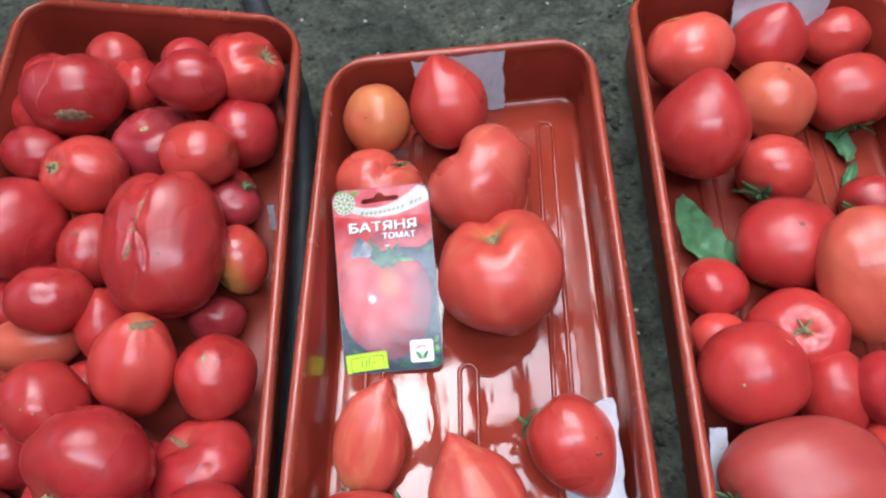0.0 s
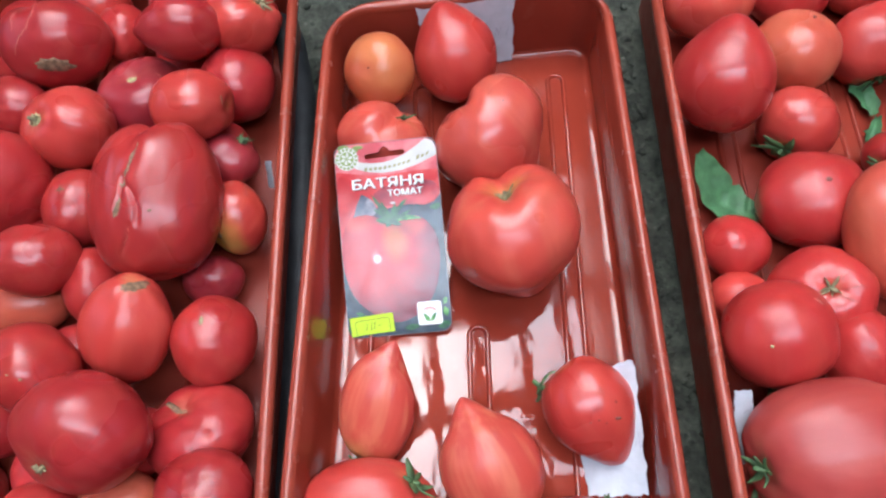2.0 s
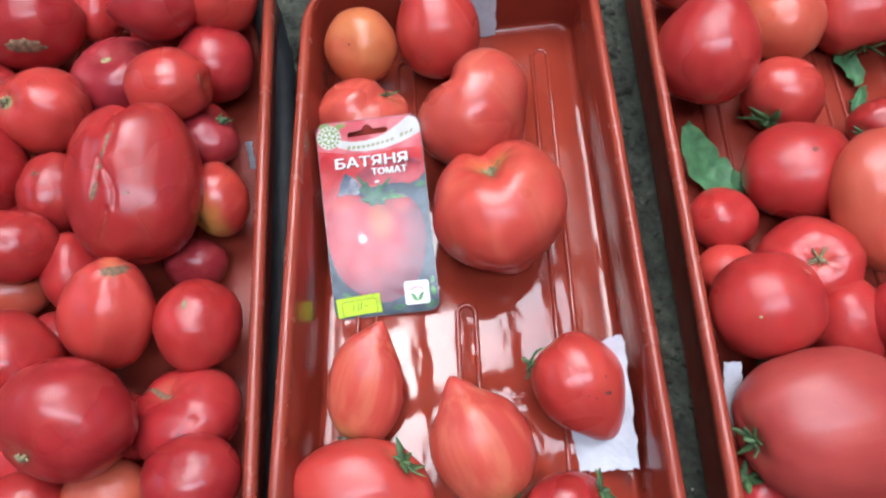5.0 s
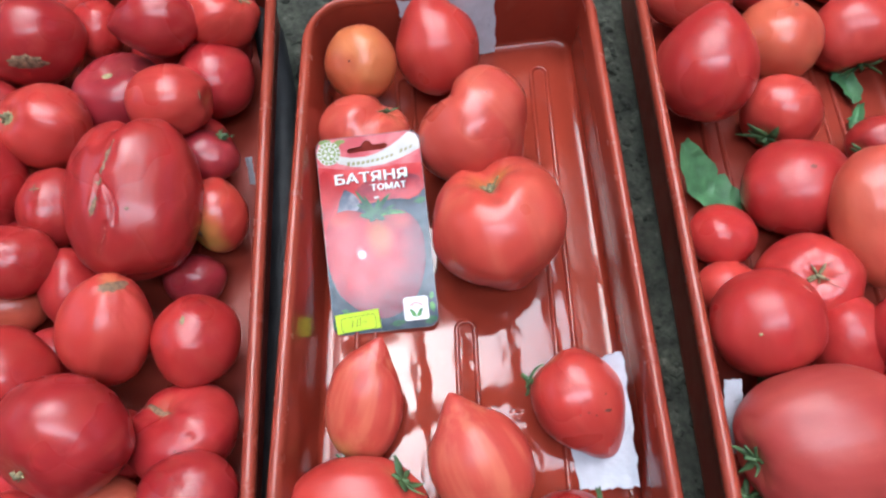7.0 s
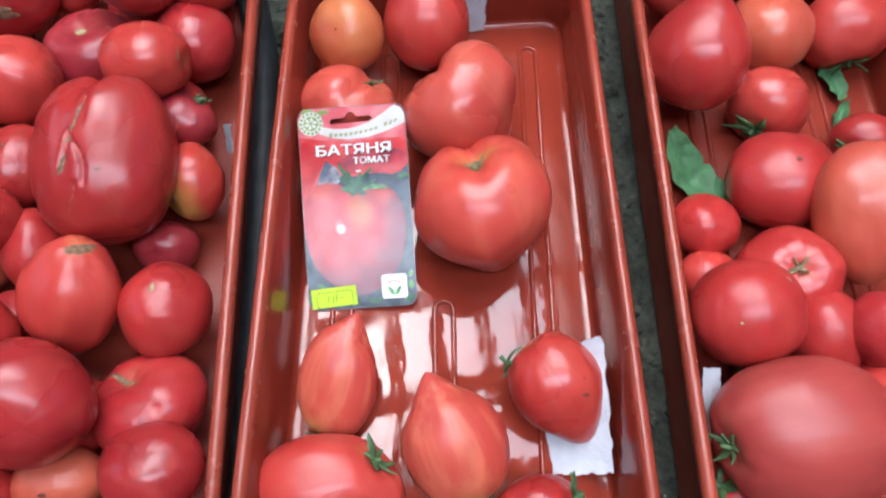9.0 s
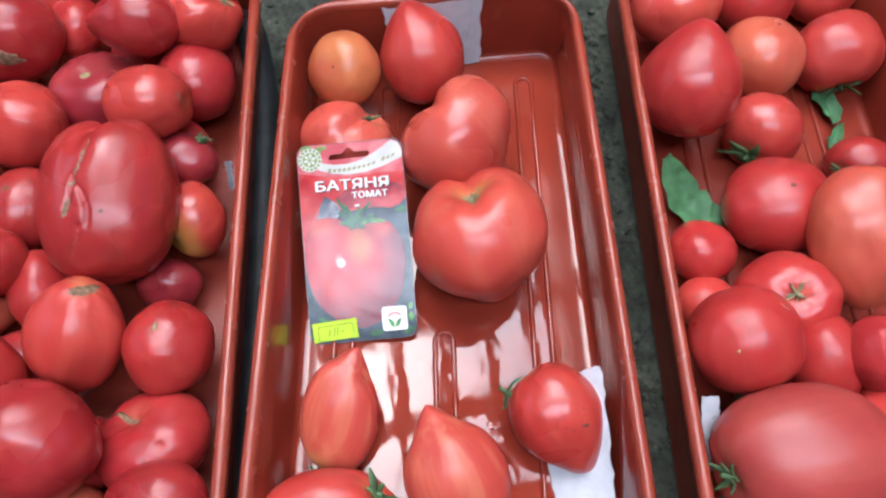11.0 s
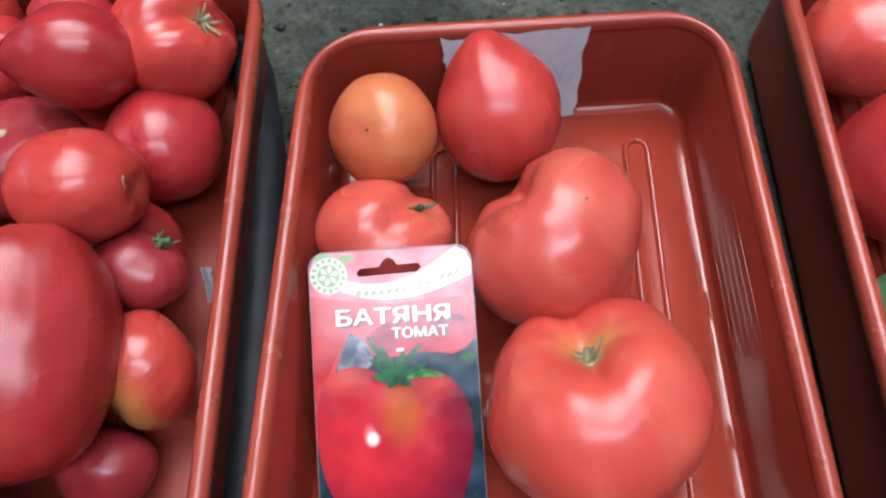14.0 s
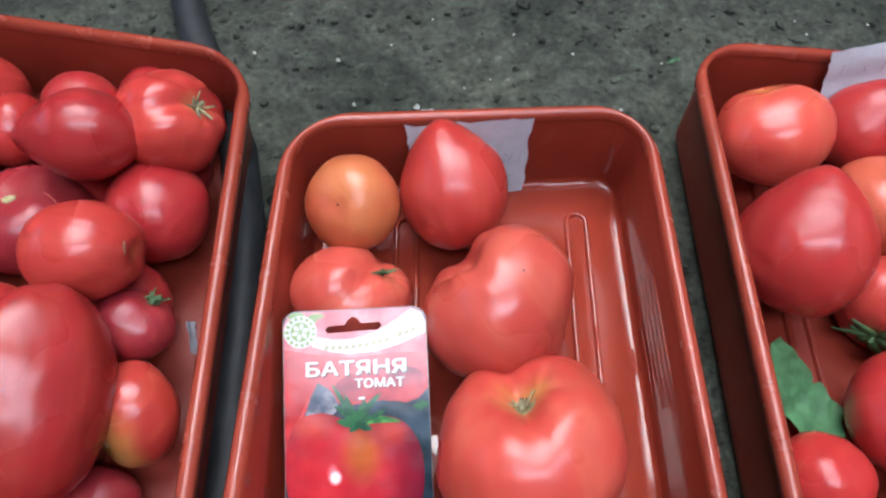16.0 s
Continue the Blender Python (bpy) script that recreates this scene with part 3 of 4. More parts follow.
def trail_mesh(sh, path, width, lift=0.0004):
    """A ragged strip along places (u, v) of the upper side."""
    rng = random.Random(int(1000 * width * 1000) + len(path))
    pts = []
    for (u0, v0), (u1, v1) in zip(path, path[1:]):
        pts += [(u0 + (u1 - u0) * k / 4, v0 + (v1 - v0) * k / 4) for k in range(4)]
    pts.append(path[-1])
    pts = [(u + rng.uniform(-1, 1) * 0.012, v + rng.uniform(-1, 1) * 0.012) for u, v in pts]
    bm = bmesh.new()
    rows = []
    for i, (u, v) in enumerate(pts):
        a, b = pts[max(i - 1, 0)], pts[min(i + 1, len(pts) - 1)]
        d = Vector((b[0] - a[0], b[1] - a[1])).normalized()
        k = width * (0.25 + math.sin(math.pi * (i + 0.3) / len(pts))) * rng.uniform(0.6, 1.3)
        rows.append([bm.verts.new(sh.spot(u - d.y * s * k, v + d.x * s * k, lift if abs(s) < 1 else -0.0006)) for s in (-1, -0.4, 0.4, 1)])
    for p, q in zip(rows, rows[1:]):
        for i in range(3):
            bm.faces.new((p[i], p[i + 1], q[i + 1], q[i]))
    bmesh.ops.recalc_face_normals(bm, faces=bm.faces[:])
    return bm


def patch_mesh(sh, u, v, ru, rv, lift=0.0005, n=18):
    rng = random.Random(int(abs(u * 971 + v * 313 + ru * 77) * 100))
    bm = bmesh.new()
    rings = []
    for k, h in ((1.0, -0.0006), (0.8, lift), (0.45, lift * 1.3), (0.12, lift)):
        rings.append([sh.spot(u + ru * k * math.cos(a) * j, v + rv * k * math.sin(a) * j, h) for a, j in ((2 * math.pi * i / n, 1 + 0.18 * math.sin(3 * i + 9 * u) * k) for i in range(n))])
    skin_rings(bm, rings, True, (False, True))
    bmesh.ops.recalc_face_normals(bm, faces=bm.faces[:])
    return bm


COUNT = [0]


def tomato(at, size, stem, form, tone, label, group, cleft=None, ribs=0.02, calyx=None, marks=(), fine=(44, 30), grooves=()):
    """calyx: (kind, sepals, length, curl[, direction]); marks: (kind, what...) on the upper side."""
    COUNT[0] += 1
    sh = Shape(at, size, stem, form, cleft, COUNT[0] * 0.73, ribs, grooves)
    rng = random.Random(COUNT[0])
    thing = tagged(new("tomato"), label, "tomato", group)
    part("flesh", sh.build(fine), SKINS[tone], thing)
    if calyx:
        kind, count, length, curl, *where = calyx
        add_calyx(thing, sh, count, length, rng, curl, where[0] if where else None, LEAFY if kind == "green" else DRY, "green leafy calyx" if kind == "green" else "dry shrivelled calyx")
    for kind, *how in marks:
        if kind == "scar":
            part("scar", patch_mesh(sh, *how), SCAR, thing, "brown corky scar")
        elif kind == "spot":
            part("blossom_spot", patch_mesh(sh, *how), SPOT, thing, "small dark spot")
        elif kind == "pale":
            part("stem_scar", patch_mesh(sh, *how), NUB, thing, "pale green stem scar")
        elif kind == "crack":
            part("crack", trail_mesh(sh, *how), CRACK, thing, "healed pale crack")
        elif kind == "cork":
            part("crack", trail_mesh(sh, *how), SCAR, thing, "brown corky crack")
    return thing


GL, GC, GR = "tomatoes in the heaped tray", "tomatoes in the sorted tray", "tomatoes in the tray of large fruit"
tomato((-0.3185, 0.5008, 0.0750), (0.0483, 0.0394, 0.0394), (-0.3, 0.9, -0.3), "round", "deep", "large cracked red tomato with a brown scar", GL, cleft=(.95,.2,.1), marks=[("crack", [(-.02,.88),(.0,.45),(-.12,.1),(-.28,-.1),(-.4,-.42)], .022), ("crack", [(-.3,.8),(-.42,.4),(-.4,.1)], .012), ("scar", .22,-.66,.34,.14)])
tomato((-0.3001, 0.5667, 0.0500), (0.0299, 0.0275, 0.0275), (0, 0.9, -0.3), "round", "coral", "round light red tomato", GL)
tomato((-0.2726, 0.5323, 0.0500), (0.0245, 0.0280, 0.0245), (0.2, -0.4, -0.9), "round", "red", "small round red tomato in the heap", GL)
tomato((-0.1935, 0.4846, 0.1037), (0.0372, 0.0295, 0.0295), (0.9, 0.05, -0.3), "pear", "deep", "deep red tomato with a pointed tip", GL)
tomato((-0.1990, 0.5100, 0.0989), (0.0254, 0.0234, 0.0234), (0, 0.2, -0.9), "round", "deep", "deep red tomato half hidden in the heap", GL)
tomato((-0.1453, 0.5079, 0.0877), (0.0348, 0.0353, 0.0348), (0.72, 0.25, 0.55), "round", "coral", "lobed light red tomato with a dry calyx", GL, cleft=(-.35,.85,-.1), ribs=.05, calyx=("dry", 6, .30, .006))
tomato((-0.1550, 0.4549, 0.0582), (0.0339, 0.0354, 0.0339), (0.1, 0.3, -0.9), "plum", "deep", "smooth deep red tomato", GL)
tomato((-0.2446, 0.4563, 0.0476), (0.0420, 0.0379, 0.0379), (-0.05, 0.55, 0.8), "flat", "wine", "dark pinkish red tomato with a grey stem mark", GL, marks=[("pale", -.05,.5,.16,.12), ("crack", [(.5,.55),(.62,.42),(.7,.3)], .02)])
tomato((-0.1753, 0.3996, 0.1038), (0.0331, 0.0293, 0.0293), (0.9, -0.1, 0.1), "round", "coral", "bright red round tomato", GL, marks=[("cork", [(.86,.15),(.88,-.1)], .02)])
tomato((-0.3597, 0.4496, 0.0550), (0.0331, 0.0275, 0.0275), (-0.5, 0.4, -0.7), "plum", "deep", "oval deep red tomato by the wall", GL)
tomato((-0.2913, 0.4058, 0.0750), (0.0384, 0.0358, 0.0358), (-0.45, 0.2, 0.85), "round", "coral", "light red tomato with a pale green stem scar", GL, ribs=.04, calyx=("dry", 5, .14, .002), marks=[("pale", -.45,.2,.2,.2), ("pale", -.62,-.55,.12,.1)])
tomato((-0.3444, 0.3541, 0.0750), (0.0421, 0.0456, 0.0421), (-0.7, 0.3, -0.5), "round", "deep", "large deep red tomato on the heap", GL)
tomato((-0.2786, 0.3319, 0.0650), (0.0269, 0.0334, 0.0269), (0.1, -0.5, -0.85), "round", "red", "round red tomato with a star-shaped blossom mark", GL, marks=[("cork", [(-.22,.5),(-.05,.52),(.1,.5)], .035), ("cork", [(-.08,.62),(-.05,.4)], .03)])
tomato((-0.1980, 0.3158, 0.0950), (0.0503, 0.0616, 0.0428), (0.05, 0.95, -0.25), "block", "red", "very large oblong red tomato with corky cracks", GL, cleft=(.9,-.12,.35), ribs=.03, fine=(180,120),
       grooves=[([(-0.18,.33),(-0.21,.12),(-0.27,-.08)], .035, .0030), ([(-0.16,.27),(-0.04,.12),(0.03,-.08),(0.01,-.24)], .028, .0026), ([(-0.10,-.24),(-0.15,-.40),(-0.28,-.56)], .025, .0018), ([(0.02,.70),(-0.07,.50),(-0.16,.32)], .03, .0012)],
       marks=[("cork", [(0.02,.70),(-0.07,.50),(-0.16,.32)], .034), ("cork", [(-0.18,.32),(-0.20,.20)], .042), ("cork", [(-0.23,.08),(-0.27,-.08),(-0.30,-.14)], .046), ("crack", [(-0.04,.12),(0.02,-.06),(0.01,-.22)], .012), ("crack", [(-0.11,-.26),(-0.15,-.40),(-0.28,-.56)], .014), ("scar", .20,-.10,.035,.018)])
tomato((-0.1536, 0.3680, 0.0692), (0.0254, 0.0217, 0.0217), (0.62, 0.72, 0.25), "round", "wine", "dark red tomato with a curled drying calyx", GL, calyx=("green", 9, .19, .006))
tomato((-0.1465, 0.3165, 0.0606), (0.0259, 0.0309, 0.0259), (-0.55, -0.6, 0.5), "round", "blush", "red tomato with a greenish orange shoulder", GL, marks=[("scar", -.52,-.50,.19,.15)])
tomato((-0.1698, 0.2723, 0.0350), (0.0259, 0.0209, 0.0209), (0.1, 0.2, -0.9), "round", "wine", "dark red tomato deep in the heap", GL)
tomato((-0.2924, 0.2775, 0.0850), (0.0344, 0.0283, 0.0283), (-0.3, -0.2, -0.9), "round", "red", "plain round red tomato on the heap", GL)
tomato((-0.2580, 0.2634, 0.0600), (0.0238, 0.0315, 0.0238), (0.2, -0.4, -0.8), "round", "red", "red tomato half hidden in the heap", GL)
tomato((-0.2163, 0.2190, 0.0800), (0.0352, 0.0419, 0.0299), (0.38, 0.78, 0.35), "plum", "coral", "oblong light red tomato with a corky stem scar", GL, ribs=.045, marks=[("scar", .40,.76,.28,.1)])
tomato((-0.1550, 0.2104, 0.0650), (0.0317, 0.0339, 0.0317), (0, -0.5, -0.8), "round", "red", "bright red round tomato", GL, marks=[("pale", -.02,.62,.05,.09)])
tomato((-0.3212, 0.2524, 0.0500), (0.0404, 0.0240, 0.0240), (-0.3, 0.4, -0.8), "round", "salmon", "pale orange-red tomato in the heap", GL)
tomato((-0.2825, 0.1921, 0.0800), (0.0358, 0.0353, 0.0353), (-0.6, -0.5, 0.4), "round", "red", "large round red tomato with a folded crease", GL, marks=[("crack", [(-.95,.2),(-.8,.45),(-.6,.6)], .03), ("pale", .1,.1,.03,.02), ("pale", .32,.0,.03,.02)])
tomato((-0.2276, 0.1420, 0.0950), (0.0459, 0.0425, 0.0383), (-0.4, -0.42, 0.8), "round", "deep", "very large dark red tomato with a stem stub", GL, fine=(64,44), calyx=("dry", 4, .07, .004))
tomato((-0.1664, 0.1457, 0.0500), (0.0408, 0.0338, 0.0338), (-0.3, 0.78, 0.5), "flat", "deep", "red tomato with a corky edge and a small pit", GL, ribs=.04, marks=[("scar", -.46,.80,.36,.05), ("spot", .12,.02,.03,.02)], fine=(80,56), grooves=[([(.36,.24)], .10, .0022)])
tomato((-0.1510, 0.1004, 0.0700), (0.0333, 0.0291, 0.0291), (0, -0.6, -0.7), "round", "deep", "round dark red tomato at the front", GL)
tomato((-0.2194, 0.0987, 0.0500), (0.0309, 0.0230, 0.0230), (0, -0.3, -0.9), "round", "salmon", "orange-red tomato with a dark blossom spot", GL, marks=[("spot", .0,.0,.1,.07)])
tomato((-0.2699, 0.0927, 0.0600), (0.0278, 0.0232, 0.0232), (0, -0.3, -0.9), "round", "red", "red tomato at the tray's end", GL)
tomato((-0.0242, 0.4565, 0.0638), (0.0321, 0.0334, 0.0321), (0.3, 0.1, -0.9), "round", "orange", "round orange tomato with a small dark spot", GC, marks=[("spot", -.28,-.1,.04,.035)])
tomato((0.0457, 0.4689, 0.0644), (0.0380, 0.0443, 0.0380), (0.25, -0.9, -0.35), "pear", "coral", "pointed red tomato standing against a paper note", GC)
tomato((-0.0250, 0.3988, 0.0425), (0.0405, 0.0322, 0.0335), (0.74, 0.50, 0.42), "round", "rosy", "lobed light red tomato with a green sepal", GC, cleft=(.80,-.58,.0), ribs=.03, calyx=("green", 2, .17, .014, (.60,.50,.5)))
tomato((0.0681, 0.3794, 0.0667), (0.0472, 0.0485, 0.0472), (-0.66, 0.74, 0.06), "heart", "rosy", "large heart-shaped pinkish red tomato", GC, cleft=(.80,.62,.0), ribs=.028, fine=(72,50), marks=[("spot", .13,.45,.016,.016)])
tomato((0.0797, 0.2863, 0.0603), (0.0536, 0.0544, 0.0544), (-0.22, 0.9, 0.38), "heart", "heart", "very large heart-shaped tomato with a yellowish stem end", GC, cleft=(.95,.25,.0), ribs=.032, fine=(80,56), calyx=("dry", 6, .17, .002), marks=[("pale", -.18,.86,.2,.07)])
tomato((-0.0354, 0.1598, 0.0382), (0.0294, 0.0469, 0.0177), (-0.4, -0.91, 0.05), "spindle", "shoulder", "slender pointed orange-red tomato with a green stem end", GC, ribs=.03, fine=(56,40), calyx=("green", 6, .45, .006))
tomato((0.0477, 0.1096, 0.0446), (0.0378, 0.0479, 0.0283), (0.32, -0.92, 0.12), "spindle", "shoulder", "long pointed red tomato with a yellow shoulder", GC, fine=(56,40), calyx=("green", 6, .3, .006))
tomato((0.1241, 0.1430, 0.0435), (0.0347, 0.0414, 0.0295), (-0.5, 0.85, -0.05), "drop", "coral", "pointed red tomato with dark specks lying on paper", GC, calyx=("green", 4, .34, .006, (-.92,.42,-.1)), marks=[("spot", .38,.12,.10,.035), ("spot", -.05,.1,.025,.02), ("spot", .1,.05,.02,.02), ("spot", -.22,.05,.02,.02), ("spot", .35,.4,.02,.02)])
tomato((-0.0400, 0.0817, 0.0434), (0.0505, 0.0382, 0.0305), (0.74, 0.62, 0.2), "round", "coral", "large round red tomato with a curled green calyx", GC, ribs=.02, fine=(56,40), calyx=("green", 6, .36, .012))
tomato((0.1059, 0.0577, 0.0381), (0.0324, 0.0269, 0.0269), (0.75, 0.62, 0.3), "round", "red", "red tomato with a green calyx", GC, calyx=("green", 6, .5, .012))
tomato((0.2852, 0.5092, 0.0697), (0.0422, 0.0381, 0.0381), (-0.25, 0.9, 0.25), "round", "heart", "large red tomato with a yellowish shoulder", GR)
tomato((0.3740, 0.5303, 0.0500), (0.0386, 0.0357, 0.0357), (-0.2, -0.6, -0.7), "pear", "red", "pointed red tomato before the paper", GR, marks=[("spot", .22,.68,.06,.05)])
tomato((0.4470, 0.5369, 0.0450), (0.0325, 0.0290, 0.0290), (0.3, 0.3, -0.9), "round", "coral", "light red tomato near the paper", GR)
tomato((0.3572, 0.4529, 0.0550), (0.0380, 0.0380, 0.0380), (-0.1, -0.6, -0.8), "round", "salmon", "orange tomato with a small blossom spot", GR, marks=[("spot", .15,.68,.05,.04)])
tomato((0.2703, 0.4088, 0.0845), (0.0421, 0.0485, 0.0421), (-0.12, -0.9, -0.35), "pear", "red", "large pear-shaped red tomato", GR, fine=(56,40))
tomato((0.4364, 0.4629, 0.0473), (0.0419, 0.0364, 0.0364), (0.1, -0.85, 0.1), "flat", "coral", "broad ribbed red tomato with a leafy calyx", GR, ribs=.05, calyx=("green", 6, .5, .010))
tomato((0.3450, 0.3833, 0.0412), (0.0345, 0.0337, 0.0325), (-0.6, -0.75, 0.3), "round", "coral", "round pinkish red tomato with a green calyx", GR, calyx=("green", 8, .58, .010))
tomato((0.3334, 0.3033, 0.0491), (0.0458, 0.0414, 0.0372), (0.1, -0.45, -0.85), "round", "red", "large round red tomato", GR, marks=[("spot", -.08,.45,.06,.045)])
tomato((0.4282, 0.3480, 0.0351), (0.0290, 0.0238, 0.0238), (-0.8, -0.3, 0.3), "round", "red", "red tomato beside leaf scraps", GR, calyx=("green", 5, .35, .006))
tomato((0.3732, 0.2565, 0.0800), (0.0382, 0.0555, 0.0305), (0.5, 0.2, -0.8), "round", "salmon", "very large orange-red tomato", GR, fine=(56,40))
tomato((0.2651, 0.2717, 0.0372), (0.0280, 0.0260, 0.0260), (-0.3, -0.5, -0.8), "round", "red", "small bright red tomato", GR)
tomato((0.2603, 0.2281, 0.0328), (0.0239, 0.0215, 0.0215), (-0.3, -0.5, -0.8), "round", "coral", "red tomato under a larger one", GR)
tomato((0.2598, 0.1830, 0.0800), (0.0397, 0.0379, 0.0379), (0.12, -0.95, -0.2), "round", "red", "large round red tomato with a green calyx", GR, calyx=("green", 6, .42, .010), marks=[("crack", [(.42,.72),(.5,.66),(.56,.6)], .03), ("pale", -.5,.0,.03,.03)])
tomato((0.3169, 0.2231, 0.0500), (0.0375, 0.0361, 0.0361), (-0.28, 0.25, 0.93), "flat", "red", "ribbed red tomato with a dry star-shaped calyx", GR, ribs=.05, calyx=("dry", 6, .24, .004), marks=[("crack", [(-.05,.2),(.3,.28)], .012), ("crack", [(-.1,.1),(.2,-.1)], .012), ("crack", [(-.1,.4),(.15,.6)], .012)])
tomato((0.3330, 0.1704, 0.0500), (0.0273, 0.0367, 0.0273), (-0.2, 0.3, -0.9), "round", "red", "oval red tomato between larger ones", GR)
tomato((0.3584, 0.1657, 0.0750), (0.0232, 0.0285, 0.0232), (0.2, 0.3, -0.9), "round", "deep", "deep red tomato beside the orange one", GR)
tomato((0.2787, 0.0950, 0.0850), (0.0617, 0.0523, 0.0419), (-0.97, -0.08, 0.2), "round", "dusky", "huge pinkish red tomato with a green calyx", GR, fine=(64,44), calyx=("green", 6, .22, .012), marks=[("pale", .72,.1,.04,.06)])
tomato((0.3666, 0.1275, 0.0500), (0.0249, 0.0249, 0.0249), (0.2, 0.3, -0.9), "round", "coral", "red tomato behind the huge one", GR)
tomato((0.2365, 0.0614, 0.0400), (0.0217, 0.0237, 0.0217), (-0.5, 0.6, 0.5), "round", "deep", "red tomato with a green calyx near the tray wall", GR, calyx=("green", 6, .5, .012))
# lower layer of the heap
tomato((-0.363, 0.034, 0.042), (0.030, 0.030, 0.030), (0.88, 0.48, -0.6), "round", "deep", "dark red tomato deep under the heap", GL)
tomato((-0.318, 0.032, 0.043), (0.031, 0.031, 0.031), (-0.77, -0.06, -0.6), "round", "deep", "dark red tomato deep under the heap", GL)
tomato((-0.258, 0.034, 0.039), (0.027, 0.027, 0.027), (0.59, -0.72, -0.6), "round", "deep", "dark red tomato deep under the heap", GL)
tomato((-0.219, 0.025, 0.039), (0.027, 0.027, 0.027), (0.96, 0.74, -0.6), "round", "deep", "dark red tomato deep under the heap", GL)
tomato((-0.162, 0.037, 0.042), (0.030, 0.030, 0.030), (-0.40, -0.28, -0.6), "round", "deep", "dark red tomato deep under the heap", GL)
tomato((-0.368, 0.077, 0.041), (0.029, 0.029, 0.029), (-0.38, -0.37, -0.6), "round", "deep", "dark red tomato deep under the heap", GL)
tomato((-0.322, 0.078, 0.039), (0.027, 0.027, 0.027), (-0.90, 0.97, -0.6), "round", "deep", "dark red tomato deep under the heap", GL)
tomato((-0.340, 0.116, 0.041), (0.029, 0.029, 0.029), (0.95, 0.91, -0.6), "round", "deep", "dark red tomato deep under the heap", GL)
tomato((-0.280, 0.128, 0.038), (0.026, 0.026, 0.026), (0.23, -0.81, -0.6), "round", "deep", "dark red tomato deep under the heap", GL)
tomato((-0.367, 0.149, 0.039), (0.027, 0.027, 0.027), (-0.42, 0.94, -0.6), "round", "deep", "dark red tomato deep under the heap", GL)
tomato((-0.220, 0.142, 0.041), (0.029, 0.029, 0.029), (-0.45, 0.87, -0.6), "round", "deep", "dark red tomato deep under the heap", GL)
tomato((-0.324, 0.163, 0.039), (0.027, 0.027, 0.027), (-0.09, 0.83, -0.6), "round", "deep", "dark red tomato deep under the heap", GL)
tomato((-0.262, 0.172, 0.040), (0.028, 0.028, 0.028), (0.82, -0.23, -0.6), "round", "deep", "dark red tomato deep under the heap", GL)
tomato((-0.369, 0.195, 0.042), (0.030, 0.030, 0.030), (0.33, -0.95, -0.6), "round", "deep", "dark red tomato deep under the heap", GL)
tomato((-0.272, 0.213, 0.038), (0.026, 0.026, 0.026), (-0.75, 0.19, -0.6), "round", "deep", "dark red tomato deep under the heap", GL)
tomato((-0.366, 0.295, 0.039), (0.027, 0.027, 0.027), (-0.77, -0.38, -0.6), "round", "deep", "dark red tomato deep under the heap", GL)
tomato((-0.321, 0.311, 0.038), (0.026, 0.026, 0.026), (-0.90, -0.74, -0.6), "round", "deep", "dark red tomato deep under the heap", GL)
tomato((-0.231, 0.310, 0.039), (0.027, 0.027, 0.027), (0.42, -0.11, -0.6), "round", "deep", "dark red tomato deep under the heap", GL)
tomato((-0.181, 0.353, 0.040), (0.028, 0.028, 0.028), (0.86, -0.45, -0.6), "round", "deep", "dark red tomato deep under the heap", GL)
tomato((-0.244, 0.373, 0.040), (0.028, 0.028, 0.028), (0.77, -0.57, -0.6), "round", "deep", "dark red tomato deep under the heap", GL)
tomato((-0.369, 0.392, 0.043), (0.031, 0.031, 0.031), (-0.63, -0.94, -0.6), "round", "deep", "dark red tomato deep under the heap", GL)
tomato((-0.171, 0.394, 0.042), (0.030, 0.030, 0.030), (0.63, 0.61, -0.6), "round", "deep", "dark red tomato deep under the heap", GL)
tomato((-0.317, 0.431, 0.040), (0.028, 0.028, 0.028), (0.87, -0.82, -0.6), "round", "deep", "dark red tomato deep under the heap", GL)
tomato((-0.369, 0.506, 0.042), (0.030, 0.030, 0.030), (-0.12, 0.79, -0.6), "round", "deep", "dark red tomato deep under the heap", GL)
tomato((-0.212, 0.503, 0.040), (0.028, 0.028, 0.028), (0.30, 0.78, -0.6), "round", "deep", "dark red tomato deep under the heap", GL)
tomato((-0.160, 0.504, 0.042), (0.030, 0.030, 0.030), (-0.48, -0.40, -0.6), "round", "deep", "dark red tomato deep under the heap", GL)
tomato((-0.371, 0.552, 0.042), (0.030, 0.030, 0.030), (0.16, -0.90, -0.6), "round", "deep", "dark red tomato deep under the heap", GL)
tomato((-0.225, 0.544, 0.040), (0.028, 0.028, 0.028), (-0.55, -0.95, -0.6), "round", "deep", "dark red tomato deep under the heap", GL)
tomato((-0.151, 0.551, 0.038), (0.026, 0.026, 0.026), (0.97, 0.09, -0.6), "round", "deep", "dark red tomato deep under the heap", GL)
tomato((-0.182, 0.574, 0.039), (0.027, 0.027, 0.027), (1.00, -0.73, -0.6), "round", "deep", "dark red tomato deep under the heap", GL)


